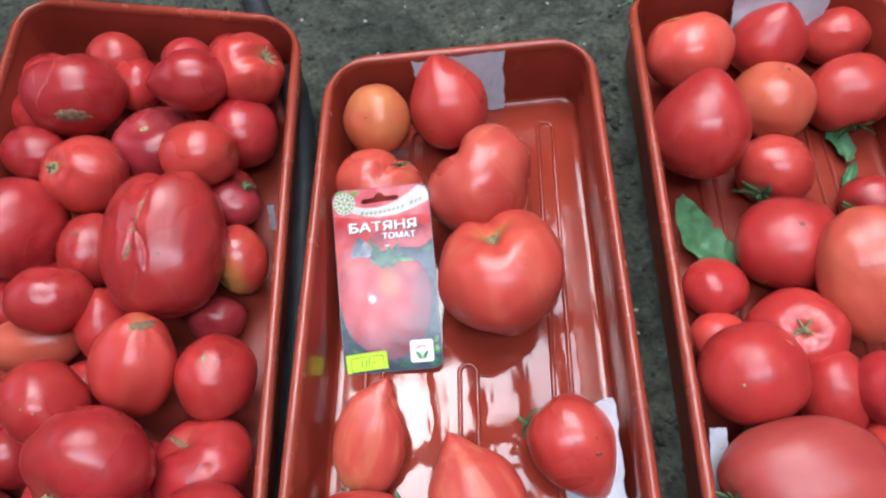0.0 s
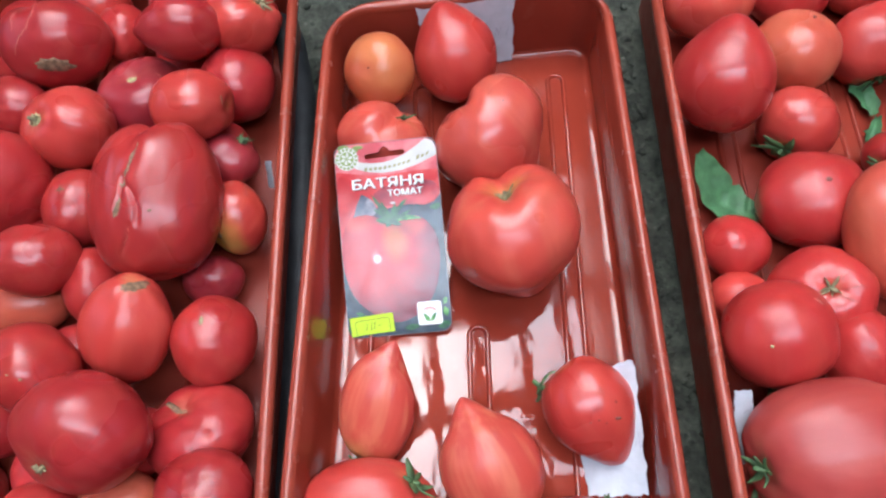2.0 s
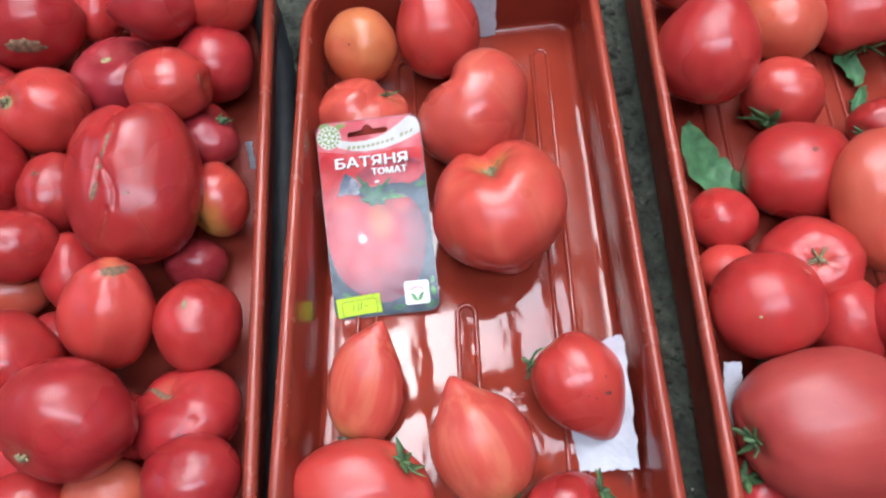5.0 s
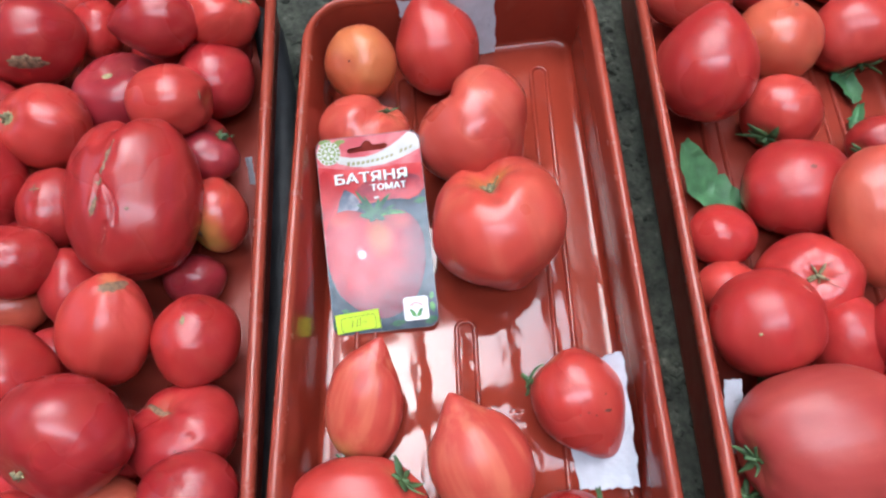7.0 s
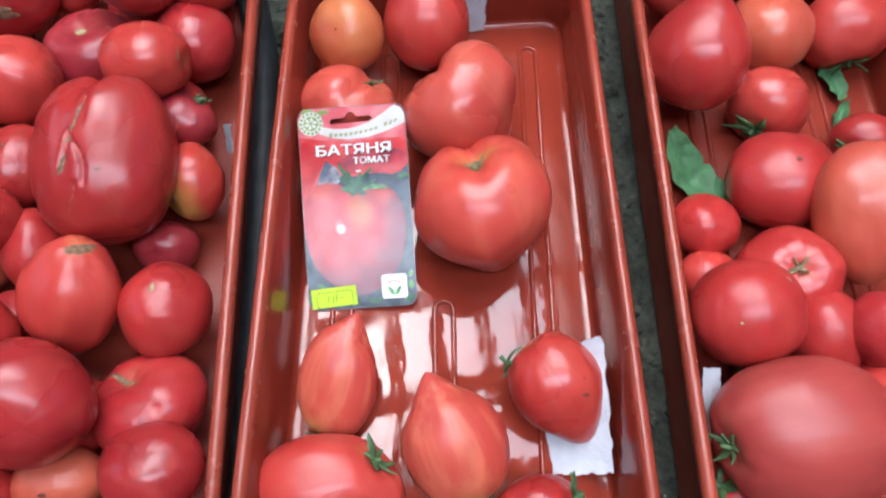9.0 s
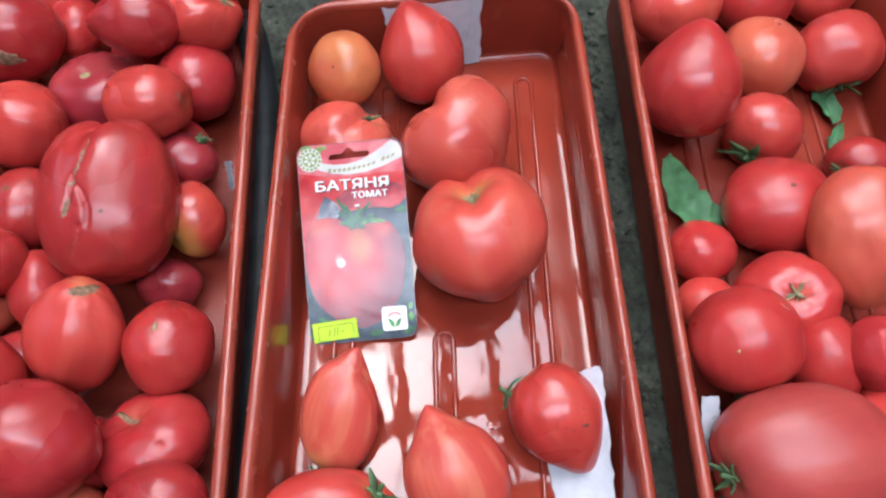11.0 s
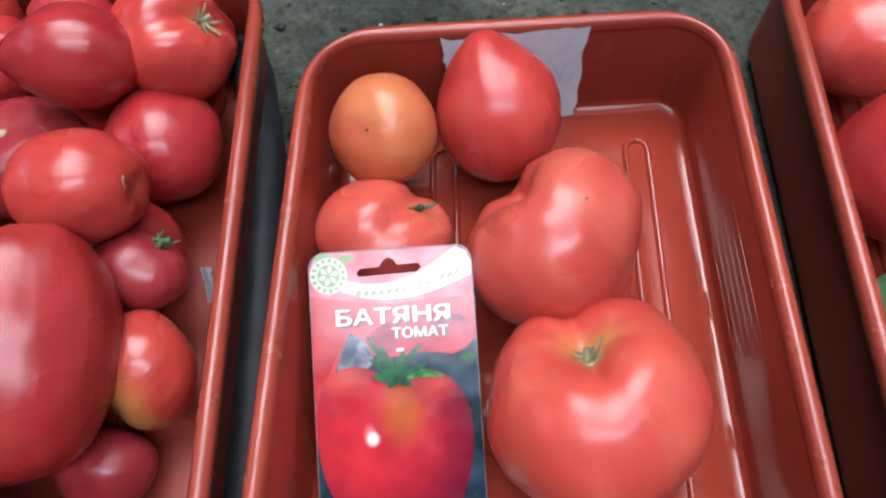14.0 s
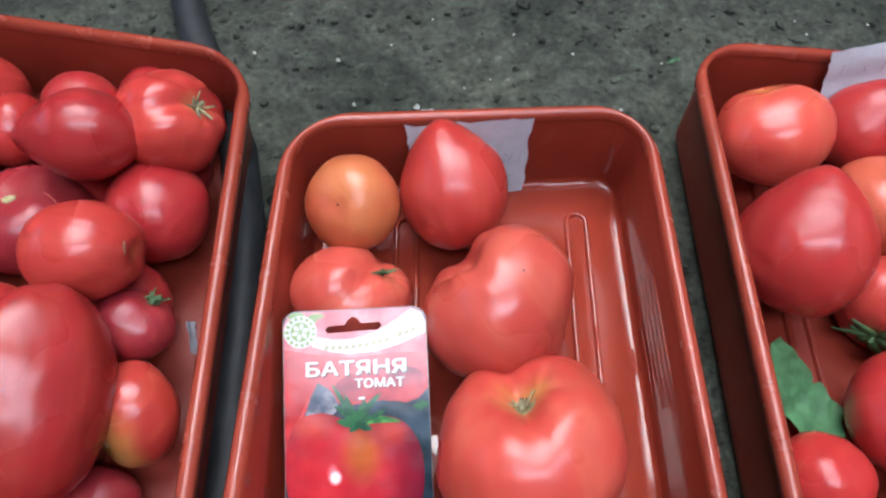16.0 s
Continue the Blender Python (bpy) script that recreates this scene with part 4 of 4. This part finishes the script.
# ---- the seed packet ----
def build_packet():
    bl, ex, ey = Vector((-0.0604, 0.2212, 0.0112)), Vector((0.998, 0.0016, 0.0634)), Vector((-0.0245, 0.9314, 0.3631))
    ex.normalize()
    ey = (ey - ex * ey.dot(ex)).normalized()
    m = Matrix((ex, ey, ex.cross(ey))).transposed().to_4x4()
    m.translation = bl
    W, L = 0.0872, 0.1634
    packet = tagged(new("seed_packet"), "glossy printed cardboard seed packet leaning on tomatoes", "seed packet")
    packet.matrix_world = m

    def fr(s, f):
        return (s * W, L * (1 - f))

    def smooth_loop(pts, k=5):
        """A closed smooth line through places (s, f)."""
        n, out = len(pts), []
        for i in range(n):
            a, b, c, d = (Vector(pts[(i + o) % n]) for o in (-1, 0, 1, 2))
            for q in range(k):
                t = q / k
                p = 0.5 * (2 * b + (c - a) * t + (2 * a - 5 * b + 4 * c - d) * t * t + (3 * b - a - 3 * c + d) * t ** 3)
                out.append(fr(min(max(p.x, 0.006), 0.994), min(max(p.y, 0.006), 0.994)))
        return out

    def piece(name, loops, mat, z, label="", thick=0.0001, parent=None):
        me = flat(loops, thick)
        me.transform(Matrix.Translation((0, 0, z)))
        return part(name, me, mat, parent or packet, label, smooth=False)

    slot = [(0.31, 0.086), (0.665, 0.080), (0.69, 0.066), (0.675, 0.052), (0.545, 0.054), (0.525, 0.036), (0.490, 0.028), (0.455, 0.040), (0.435, 0.057), (0.32, 0.060), (0.295, 0.073)]
    slot = [fr(*p) for p in slot]
    piece("card", [rounded(0, 0, W, L, 0.0085, 7), slot], P_BACK, 0.0, thick=0.0012)
    piece("printed_ground", [rounded(0.0003, 0.0003, W - 0.0003, L - 0.0003, 0.0083, 7), slot], P_DARK, 0.0013, "dark printed background")
    top = [(0.006, 0.53), (0.006, 0.12), (0.5, 0.12), (0.994, 0.12), (0.994, 0.30), (0.93, 0.335), (0.84, 0.350), (0.70, 0.335), (0.60, 0.345), (0.45, 0.35), (0.36, 0.34), (0.30, 0.285), (0.235, 0.265), (0.185, 0.315), (0.15, 0.37), (0.06, 0.46)]
    piece("printed_red", [[fr(*p) for p in top]], P_RED, 0.0015, "red printed fruit in the background")
    piece("printed_fruit", [smooth_loop([(0.36, 0.27), (0.62, 0.215), (0.90, 0.225), (0.985, 0.27), (0.93, 0.325), (0.78, 0.342), (0.60, 0.335), (0.45, 0.335)])], P_WINE, 0.0017, "dark crimson printed fruit behind")
    piece("printed_fruit", [smooth_loop([(0.008, 0.20), (0.10, 0.17), (0.20, 0.23), (0.215, 0.27), (0.13, 0.36), (0.05, 0.44), (0.008, 0.48)])], P_CRIMSON, 0.0017, "crimson printed fruit at the edge")
    piece("printed_blur", [smooth_loop([(0.24, 0.275), (0.33, 0.30), (0.37, 0.345), (0.34, 0.38), (0.24, 0.39), (0.15, 0.40), (0.17, 0.34)])], P_BLUE, 0.0017, "grey-blue printed gap between fruit")
    head = [(0.10, 0.004), (0.90, 0.004), (0.965, 0.020), (0.994, 0.055), (0.994, 0.17), (0.75, 0.168), (0.5, 0.180), (0.25, 0.165), (0.006, 0.14), (0.006, 0.055), (0.035, 0.020)]
    piece("printed_head", [[fr(*p) for p in head], slot], P_PINK, 0.0018, "pink printed head")
    upper = [(0.90, 0.008), (0.86, 0.020), (0.80, 0.043), (0.72, 0.068), (0.653, 0.086), (0.56, 0.103), (0.466, 0.112), (0.34, 0.110), (0.20, 0.094)]
    lower = [(0.20, 0.132), (0.33, 0.155), (0.458, 0.166), (0.642, 0.160), (0.80, 0.138), (0.90, 0.118), (0.992, 0.098), (0.992, 0.058), (0.965, 0.024)]
    piece("printed_band", [[fr(*p) for p in upper + lower]], P_PALE, 0.0020, "white curved printed band")
    for k in range(14):
        if k == 10:
            continue
        s, q = 0.285 + 0.0465 * k, (0.285 + 0.0465 * k - 0.40) / 0.5
        f, rise = 0.140 - 0.052 * q * abs(q), -0.020 * abs(q) * 0.5
        tall = 0.020 if k in (0, 11) else 0.015
        lean = 0.006
        bar = [fr(s, f + 0.008), fr(s + 0.030, f + 0.008 + rise), fr(s + 0.030 + lean, f + 0.008 - tall + rise), fr(s + lean, f + 0.008 - tall)]
        piece("print_bar", [bar], P_OCHRE, 0.0022, "ochre bar of a printed name")
    for s, f, r, sy in ((0.10, 0.020, 0.06, 0.5), (0.24, 0.022, 0.05, 0.4), (0.025, 0.08, 0.018, 2.0), (0.20, 0.035, 0.04, 0.8)):
        piece("printed_leaf", [circle(*fr(s, f), r * W, 14, sy)], P_LIME, 0.0020)
    cx, cy = fr(0.125, 0.077)
    seal = piece("printed_seal", [circle(cx, cy, 0.0098)], P_PALE, 0.0022, "round printed seal")
    for k in range(15):
        a = 2 * math.pi * (k + 0.5) / 15
        d, q = Vector((math.cos(a), math.sin(a))), Vector((-math.sin(a), math.cos(a)))
        c = Vector((cx, cy))
        piece("seal_bar", [[tuple(c + d * r + q * w) for r, w in ((0.0070, -0.0010), (0.0092, -0.0010), (0.0092, 0.0010), (0.0070, 0.0010))]], P_LIME, 0.0024, parent=seal)
    piece("seal_disc", [circle(cx, cy, 0.0060)], P_LIME, 0.0024, parent=seal)
    for k in range(6):
        a = math.pi / 3 * k + 0.3
        piece("seal_petal", [[(cx + r * math.cos(a + o), cy + r * math.sin(a + o)) for r, o in ((0.0008, 0.0), (0.0034, -0.40), (0.0052, -0.14), (0.0052, 0.14), (0.0034, 0.40))]], P_PALE, 0.0026, parent=seal)
    outline = [(0.12, 0.388), (0.05, 0.435), (0.008, 0.52), (0.008, 0.61), (0.035, 0.70), (0.095, 0.79), (0.22, 0.865), (0.37, 0.915), (0.507, 0.935), (0.645, 0.915), (0.765, 0.868), (0.860, 0.80), (0.922, 0.70), (0.945, 0.597), (0.92, 0.50), (0.83, 0.425), (0.70, 0.395), (0.60, 0.405), (0.50, 0.425), (0.40, 0.400), (0.27, 0.375)]
    piece("printed_fruit", [smooth_loop(outline)], P_FRUIT, 0.0020, "large printed red tomato")
    crown = Vector(fr(0.51, 0.412))
    sepals = [((0.336, 0.274), 0.030, 0.10), ((0.556, 0.330), 0.042, -0.1), ((0.668, 0.312), 0.034, 0.16), ((0.80, 0.418), 0.036, 0.25), ((0.345, 0.352), 0.040, -0.15), ((0.42, 0.310), 0.030, 0.1), ((0.36, 0.405), 0.044, 0.2), ((0.60, 0.440), 0.040, -0.2), ((0.45, 0.445), 0.040, 0.1), ((0.70, 0.372), 0.026, -0.1)]
    for k, (tip, wide, bend) in enumerate(sepals):
        d = Vector(fr(*tip)) - crown
        s = Vector((-d.y, d.x))
        le, ri = [], []
        for q in range(8):
            t = q / 7
            p = crown + d * t + s * (bend * t * (1 - t))
            wd = s.normalized() * W * wide * (0.55 + 1.2 * t) * (1 - t) ** 0.9 + s.normalized() * 0.0002
            le.append(tuple(p + wd)), ri.append(tuple(p - wd))
        piece("printed_sepal", [le + ri[::-1]], P_GREEN if k not in (3,) else P_LEAF, 0.0022 + 0.00015 * k)
    for s, f, ln, wd, turn in ((0.945, 0.362, 0.060, 0.55, 10), (0.05, 0.935, 0.07, 0.5, 50), (0.955, 0.90, 0.050, 0.5, 100), (0.93, 0.965, 0.06, 0.6, 20), (0.15, 0.885, 0.06, 0.4, -25), (0.62, 0.965, 0.08, 0.35, 5), (0.955, 0.845, 0.035, 0.6, 70)):
        x, y = fr(s, f)
        ca, sa = math.cos(radians(turn)) * ln * W, math.sin(radians(turn)) * ln * W
        blade = [(math.cos(a) * 1.0, wd * math.sin(a) ** 3 if k % 2 else wd * math.sin(a)) for k, a in ((k, 2 * math.pi * k / 18) for k in range(18))]
        loop = [(x + u * ca - v * sa, y + u * sa + v * ca) for u, v in blade]
        loop = [(min(max(u, 0.0008), W - 0.0008), max(v, 0.0008)) for u, v in loop]
        piece("printed_leaf", [loop], P_LEAF if f in (0.90, 0.845) else P_GREEN, 0.0021)
    for dx, dy, mat, z in ((0.0006, -0.0006, P_SHADE, 0.0024), (0, 0, P_WHITE, 0.0030)):
        x, y = fr(0.146, 0.2405)
        lettering("БАТЯНЯ", 0.0113, (x + dx, y + dy, z), mat, packet, 0.683 * W)
        x, y = fr(0.490, 0.289)
        lettering("ТОМАТ", 0.0072, (x + dx * 0.6, y + dy * 0.6, z), mat, packet, 0.335 * W)
    piece("print_bar", [[fr(0.515, 0.322), fr(0.56, 0.321), fr(0.56, 0.331), fr(0.515, 0.332)]], P_PALE, 0.0041, "tiny pale printed bar")
    logo = piece("printed_logo", [rounded(*fr(0.684, 0.960), *fr(0.915, 0.843), 0.0022, 4)], P_WHITE, 0.0026, "white square printed mark")
    lx, ly = fr(0.80, 0.918)
    for sgn in (-1, 1):
        leaf = [(lx, ly - 0.0045), (lx + sgn * 0.0035, ly - 0.0034), (lx + sgn * 0.0060, ly + 0.0030), (lx + sgn * 0.0032, ly + 0.0022), (lx + sgn * 0.0006, ly - 0.0006)]
        piece("logo_leaf", [leaf], P_LEAF, 0.0028, parent=logo)
    for r, mat in ((0.0064, P_CRIMSON), (0.0044, P_OCHRE)):
        arc = [(lx + r * math.cos(radians(a)), ly + 0.0025 + r * math.sin(radians(a)) * 0.85) for a in range(25, 160, 10)]
        arc += [(lx + (r - 0.0012) * math.cos(radians(a)), ly + 0.0025 + (r - 0.0012) * math.sin(radians(a)) * 0.85) for a in range(155, 24, -10)]
        piece("logo_arc", [arc], mat, 0.0028, parent=logo)
    sx, sy = fr(0.040, 0.992)
    sm = Matrix.Translation((sx, sy, 0.0028)) @ Matrix.Rotation(radians(3.6), 4, "Z")
    sw, sl = 0.0362, 0.0156

    def on_sticker(name, loops, mat, z, thick, label="", parent=None):
        me = flat(loops, thick)
        me.transform(sm @ Matrix.Translation((0, 0, z)))
        return part(name, me, mat, parent or packet, label, smooth=False)

    st = on_sticker("price_sticker", [[(0, 0), (sw, 0), (sw, sl), (0, sl)]], STICKER, 0, 0.0003, "lime-yellow price sticker")
    on_sticker("sticker_frame", [rounded(0.004, -0.0, 0.033, 0.0125, 0.0025, 4), rounded(0.0044, 0.0004, 0.0326, 0.0121, 0.0022, 4)[::-1]], PEN, 0.0004, 0.0001, parent=st)
    for x, y0, y1, w in ((0.0125, 0.004, 0.0095, 0.0005), (0.0165, 0.0035, 0.0105, 0.0005), (0.0190, 0.004, 0.0110, 0.0005), (0.0215, 0.0065, 0.0070, 0.0030)):
        on_sticker("ink_bar", [[(x, y0), (x + w, y0), (x + w + 0.0015, y1), (x + 0.0015, y1)]], PEN, 0.0004, 0.0001, parent=st)
    return packet


build_packet()


# ---- paper notes ----
def paper(corners, label, bars=(), ragged=0.0012, curl=0.003, seed=1):
    """A torn sheet through four corners (bottom left, bottom right, top right, top left), with bars of faded writing."""
    a, b, c, d = (Vector(p) for p in corners)
    nrm = (b - a).cross(d - a).normalized()
    rng = random.Random(seed)
    n = 14
    thing = tagged(new("paper_note"), label, "paper")

    def at(u, v, h=0.0):
        p = a * (1 - u) * (1 - v) + b * u * (1 - v) + c * u * v + d * (1 - u) * v
        return p + nrm * (h + curl * (math.sin(2.2 * u + seed) * math.cos(1.7 * v) + 0.5 * noise.noise(Vector((3 * u, 3 * v, seed)))))

    bm = bmesh.new()
    grid = []
    for j in range(n + 1):
        row = []
        for i in range(n + 1):
            p = at(i / n, j / n)
            if i in (0, n) or j in (0, n):
                p += (b - a).normalized() * rng.uniform(-1, 1) * ragged + (d - a).normalized() * rng.uniform(-1, 1) * ragged
            row.append(p)
        grid.append(row)
    for side, flip in ((0.00018, False), (-0.00018, True)):
        vs = [[bm.verts.new(p + nrm * side) for p in r] for r in grid]
        for p, q in zip(vs, vs[1:]):
            for i in range(n):
                f = (p[i], p[i + 1], q[i + 1], q[i])
                bm.faces.new(f[::-1] if flip else f)
    part("sheet", bm, PAPER, thing)
    for u, v, du, dv in bars:
        bm = bmesh.new()
        k = 0.010
        le = [at(u + du * s - dv * k, v + dv * s + du * k, 0.0005) for s in (0, 0.5, 1)]
        ri = [at(u + du * s + dv * k, v + dv * s - du * k, 0.0005) for s in (0, 0.5, 1)]
        rows = [[bm.verts.new(p), bm.verts.new(q)] for p, q in zip(le, ri)]
        for p, q in zip(rows, rows[1:]):
            bm.faces.new((p[0], p[1], q[1], q[0]))
        part("ink_bar", bm, INK, thing, smooth=False)
    return thing


paper(((0.020, 0.4950, 0.0150), (0.1035, 0.4975, 0.0140), (0.1020, 0.5110, 0.0865), (0.0120, 0.5080, 0.0820)), "torn white paper note leaning in the tray corner behind a tomato",
      [(0.80, 0.44, 0.03, 0.13), (0.84, 0.44, 0.03, 0.13), (0.80, 0.57, 0.06, -0.1), (0.90, 0.43, 0.07, 0.02), (0.90, 0.55, 0.06, 0.03), (0.93, 0.44, 0.02, 0.12), (0.66, 0.82, 0.02, 0.02), (0.73, 0.5, 0.02, 0.1)], 0.0014, 0.0015, 3)
paper(((0.1195, 0.085, 0.0135), (0.1620, 0.083, 0.0290), (0.1575, 0.174, 0.0660), (0.1160, 0.176, 0.0160)), "crumpled white paper note lying under a pointed tomato",
      [(0.74, 0.40, 0.02, 0.16), (0.76, 0.56, 0.07, -0.05), (0.76, 0.48, 0.08, -0.08), (0.88, 0.36, 0.0, 0.12), (0.88, 0.36, 0.07, 0.1), (0.95, 0.33, 0.0, 0.13), (0.97, 0.30, 0.03, 0.1), (0.82, 0.40, 0.04, -0.08)], 0.0012, 0.002, 5)
paper(((0.343, 0.556, 0.045), (0.430, 0.548, 0.045), (0.432, 0.562, 0.128), (0.336, 0.567, 0.094)), "large curled white paper note standing in the tray's end",
      [(0.10, 0.62, 0.01, 0.16), (0.11, 0.78, 0.06, -0.04), (0.24, 0.62, 0.06, 0.12), (0.25, 0.74, 0.05, -0.12), (0.40, 0.62, 0.0, 0.16), (0.45, 0.64, 0.06, 0.1), (0.20, 0.36, 0.12, 0.02), (0.40, 0.36, 0.12, 0.0)], 0.0008, 0.004, 7)
paper(((0.222, 0.098, 0.040), (0.240, 0.100, 0.040), (0.2285, 0.142, 0.088), (0.216, 0.142, 0.090)), "small white paper note wedged beside the tomatoes", [(0.5, 0.7, 0.3, 0.04)], 0.0006, 0.001, 9)
paper(((-0.133, 0.368, 0.018), (-0.127, 0.367, 0.020), (-0.124, 0.379, 0.046), (-0.130, 0.380, 0.044)), "scrap of white paper between tomato and tray wall", (), 0.0006, 0.001, 11)


# ---- leaves and stalks ----
def leaf_blade(pts, widths, label, seed=1, fold=0.006, name="leaf"):
    """A crumpled leaf blade along pts with half widths."""
    rng = random.Random(seed)
    pts = [Vector(p) for p in pts]
    bm = bmesh.new()
    fine, ws = [], []
    for (p, q), (w0, w1) in zip(zip(pts, pts[1:]), zip(widths, widths[1:])):
        for k in range(5):
            fine.append(p.lerp(q, k / 5)), ws.append(w0 + (w1 - w0) * k / 5)
    fine.append(pts[-1]), ws.append(widths[-1])
    tops = []
    for i, (p, w) in enumerate(zip(fine, ws)):
        d = (fine[min(i + 1, len(fine) - 1)] - fine[max(i - 1, 0)]).normalized()
        s = Vector((d.y, -d.x, 0)).normalized()
        w = w * (1 + 0.22 * noise.noise(Vector((i * 0.45, seed, 0))) + 0.10 * math.sin(i * 1.3 + seed))
        row = []
        for k in (-1, -0.6, -0.25, 0, 0.25, 0.6, 1):
            h = fold * (abs(k) ** 1.3) * (1 if k < 0 else 0.7) + 0.0022 * noise.noise(Vector((i * 0.55, k * 2.3, seed)))
            row.append(p + s * w * k + Vector((0, 0, h)))
        tops.append(row)
    for off, flip in ((0.0002, False), (-0.0002, True)):
        vs = [[bm.verts.new(p + Vector((0, 0, off))) for p in r] for r in tops]
        for p, q in zip(vs, vs[1:]):
            for i in range(6):
                f = (p[i], p[i + 1], q[i + 1], q[i])
                bm.faces.new(f[::-1] if flip else f)
    ob = part(name, bm, LEAF)
    return tagged(ob, label, "leaf")


leaf_blade([(0.2455, 0.352, 0.055), (0.2535, 0.338, 0.042), (0.268, 0.320, 0.026), (0.285, 0.309, 0.021), (0.297, 0.306, 0.020)], [0.004, 0.014, 0.019, 0.016, 0.009], "wilted green tomato leaf lying in the tray", 4)
leaf_blade([(0.412, 0.448, 0.020), (0.424, 0.436, 0.020), (0.430, 0.416, 0.019), (0.430, 0.402, 0.018)], [0.003, 0.010, 0.009, 0.004], "crumpled green leaf scrap on the tray floor", 6)
leaf_blade([(0.436, 0.402, 0.016), (0.430, 0.392, 0.017), (0.424, 0.380, 0.016), (0.418, 0.376, 0.016)], [0.002, 0.004, 0.008, 0.003], "small green leaf scrap on the tray floor", 8)
leaf_blade([(0.448, 0.440, 0.019), (0.440, 0.443, 0.020), (0.430, 0.442, 0.019)], [0.001, 0.004, 0.003], "small green leaf scrap on the tray floor", 9)
leaf_blade([(0.254, 0.645, 0.002), (0.262, 0.648, 0.003), (0.268, 0.650, 0.002)], [0.0008, 0.0016, 0.0008], "tiny green blade lying on the soil", 10, 0.001)


def build_pipe():
    pts = [(-0.217, 0.83, 0.012), (-0.190, 0.735, 0.012), (-0.168, 0.665, 0.012), (-0.141, 0.60, 0.013), (-0.119, 0.54, 0.014), (-0.107, 0.47, 0.015), (-0.1025, 0.38, 0.016), (-0.101, 0.25, 0.016), (-0.104, 0.10, 0.016), (-0.111, -0.10, 0.016), (-0.117, -0.3, 0.016)]
    bm = bmesh.new()
    tube(bm, pts, [0.0145] * len(pts), 16)
    return tagged(part("irrigation_pipe", bm, BLACK), "black plastic irrigation pipe lying on the soil between trays", "pipe")


build_pipe()


# ---- crumbs on the soil ----
def lump(bm, p, r, rng, flat_=0.7):
    ret = bmesh.ops.create_icosphere(bm, subdivisions=1, radius=r)
    k = Vector((rng.uniform(0.7, 1.3), rng.uniform(0.7, 1.3), rng.uniform(0.5, 0.9) * flat_))
    for v in ret["verts"]:
        q = v.co * rng.uniform(0.75, 1.2)
        v.co = Vector((q.x * k.x, q.y * k.y, q.z * k.z)) + p


def crumbs():
    rng = random.Random(12)
    verts, faces = [], []
    tmpl = bmesh.new()
    bmesh.ops.create_icosphere(tmpl, subdivisions=1, radius=1.0)
    tv = [v.co.copy() for v in tmpl.verts]
    tf = [[v.index for v in f.verts] for f in tmpl.faces]
    tmpl.free()
    spots = []
    for _ in range(5200):
        spots.append((rng.uniform(-0.45, 0.6), rng.uniform(0.52, 0.95)))
    for _ in range(1800):
        spots.append((rng.uniform(0.165, 0.23), rng.uniform(-0.05, 0.56)))
    for _ in range(500):
        spots.append((rng.uniform(-0.105, -0.06), rng.uniform(0.3, 0.56)))
    for _ in range(260):
        spots.append((0.205 + 0.02 * rng.gauss(0, 0.7), rng.uniform(0.15, 0.56)))
    for x, y in spots:
        big = 0.0062 if noise.noise(Vector((x * 6, y * 6, 3.1))) > 0.12 else 0.0034
        r = 0.0006 + big * rng.random() ** 5
        base = len(verts)
        kx, ky, kz = rng.uniform(0.7, 1.4), rng.uniform(0.7, 1.4), rng.uniform(0.5, 0.9)
        h = -0.006 + 0.004 * noise.noise(Vector((x, y, 0)) * 14)
        for v in tv:
            j = rng.uniform(0.7, 1.25) * r
            verts.append((x + v.x * kx * j, y + v.y * ky * j, h + 0.3 * r + v.z * kz * j))
        faces += [[base + i for i in f] for f in tf]
    me = bpy.data.meshes.new("soil_crumbs")
    me.from_pydata(verts, [], faces)
    ob = part("soil_crumbs", me, SOIL)
    tagged(ob, "loose dark crumbs of soil scattered over the ground", "soil", kind="stuff")
    verts, faces = [], []
    for _ in range(70):
        x, y = (rng.uniform(-0.4, 0.55), rng.uniform(0.53, 0.9)) if rng.random() < 0.7 else (rng.uniform(0.18, 0.215), rng.uniform(0.0, 0.55))
        r, base = rng.uniform(0.0006, 0.0017), len(verts)
        h = -0.005 + 0.005 * noise.noise(Vector((x, y, 0)) * 14)
        verts += [(x + v.x * r * rng.uniform(0.7, 1.5), y + v.y * r * rng.uniform(0.7, 1.5), h + r + v.z * r * 0.6) for v in tv]
        faces += [[base + i for i in f] for f in tf]
    me = bpy.data.meshes.new("pale_crumbs")
    me.from_pydata(verts, [], faces)
    tagged(part("pale_crumbs", me, STONE), "tiny pale grey crumbs scattered over the soil", "soil", kind="stuff")
    for x, y, r in ((0.024, 0.597, 0.0035), (0.031, 0.592, 0.0032), (0.036, 0.593, 0.0028), (-0.045, 0.652, 0.002), (-0.030, 0.60, 0.0022), (0.11, 0.585, 0.0022), (0.17, 0.66, 0.002), (0.30, 0.625, 0.0035), (0.34, 0.63, 0.003), (0.203, 0.34, 0.003), (0.199, 0.20, 0.0026), (0.205, 0.27, 0.0022), (-0.088, 0.415, 0.0025), (0.38, 0.64, 0.003), (-0.12, 0.66, 0.0025)):
        bm = bmesh.new()
        lump(bm, Vector((x, y, -0.0015)), r, rng, 0.8)
        tagged(part("pebble", bm, STONE, smooth=False), "small pale grey crumb of stone on the soil", "pebble", "pebbles on the soil")


crumbs()
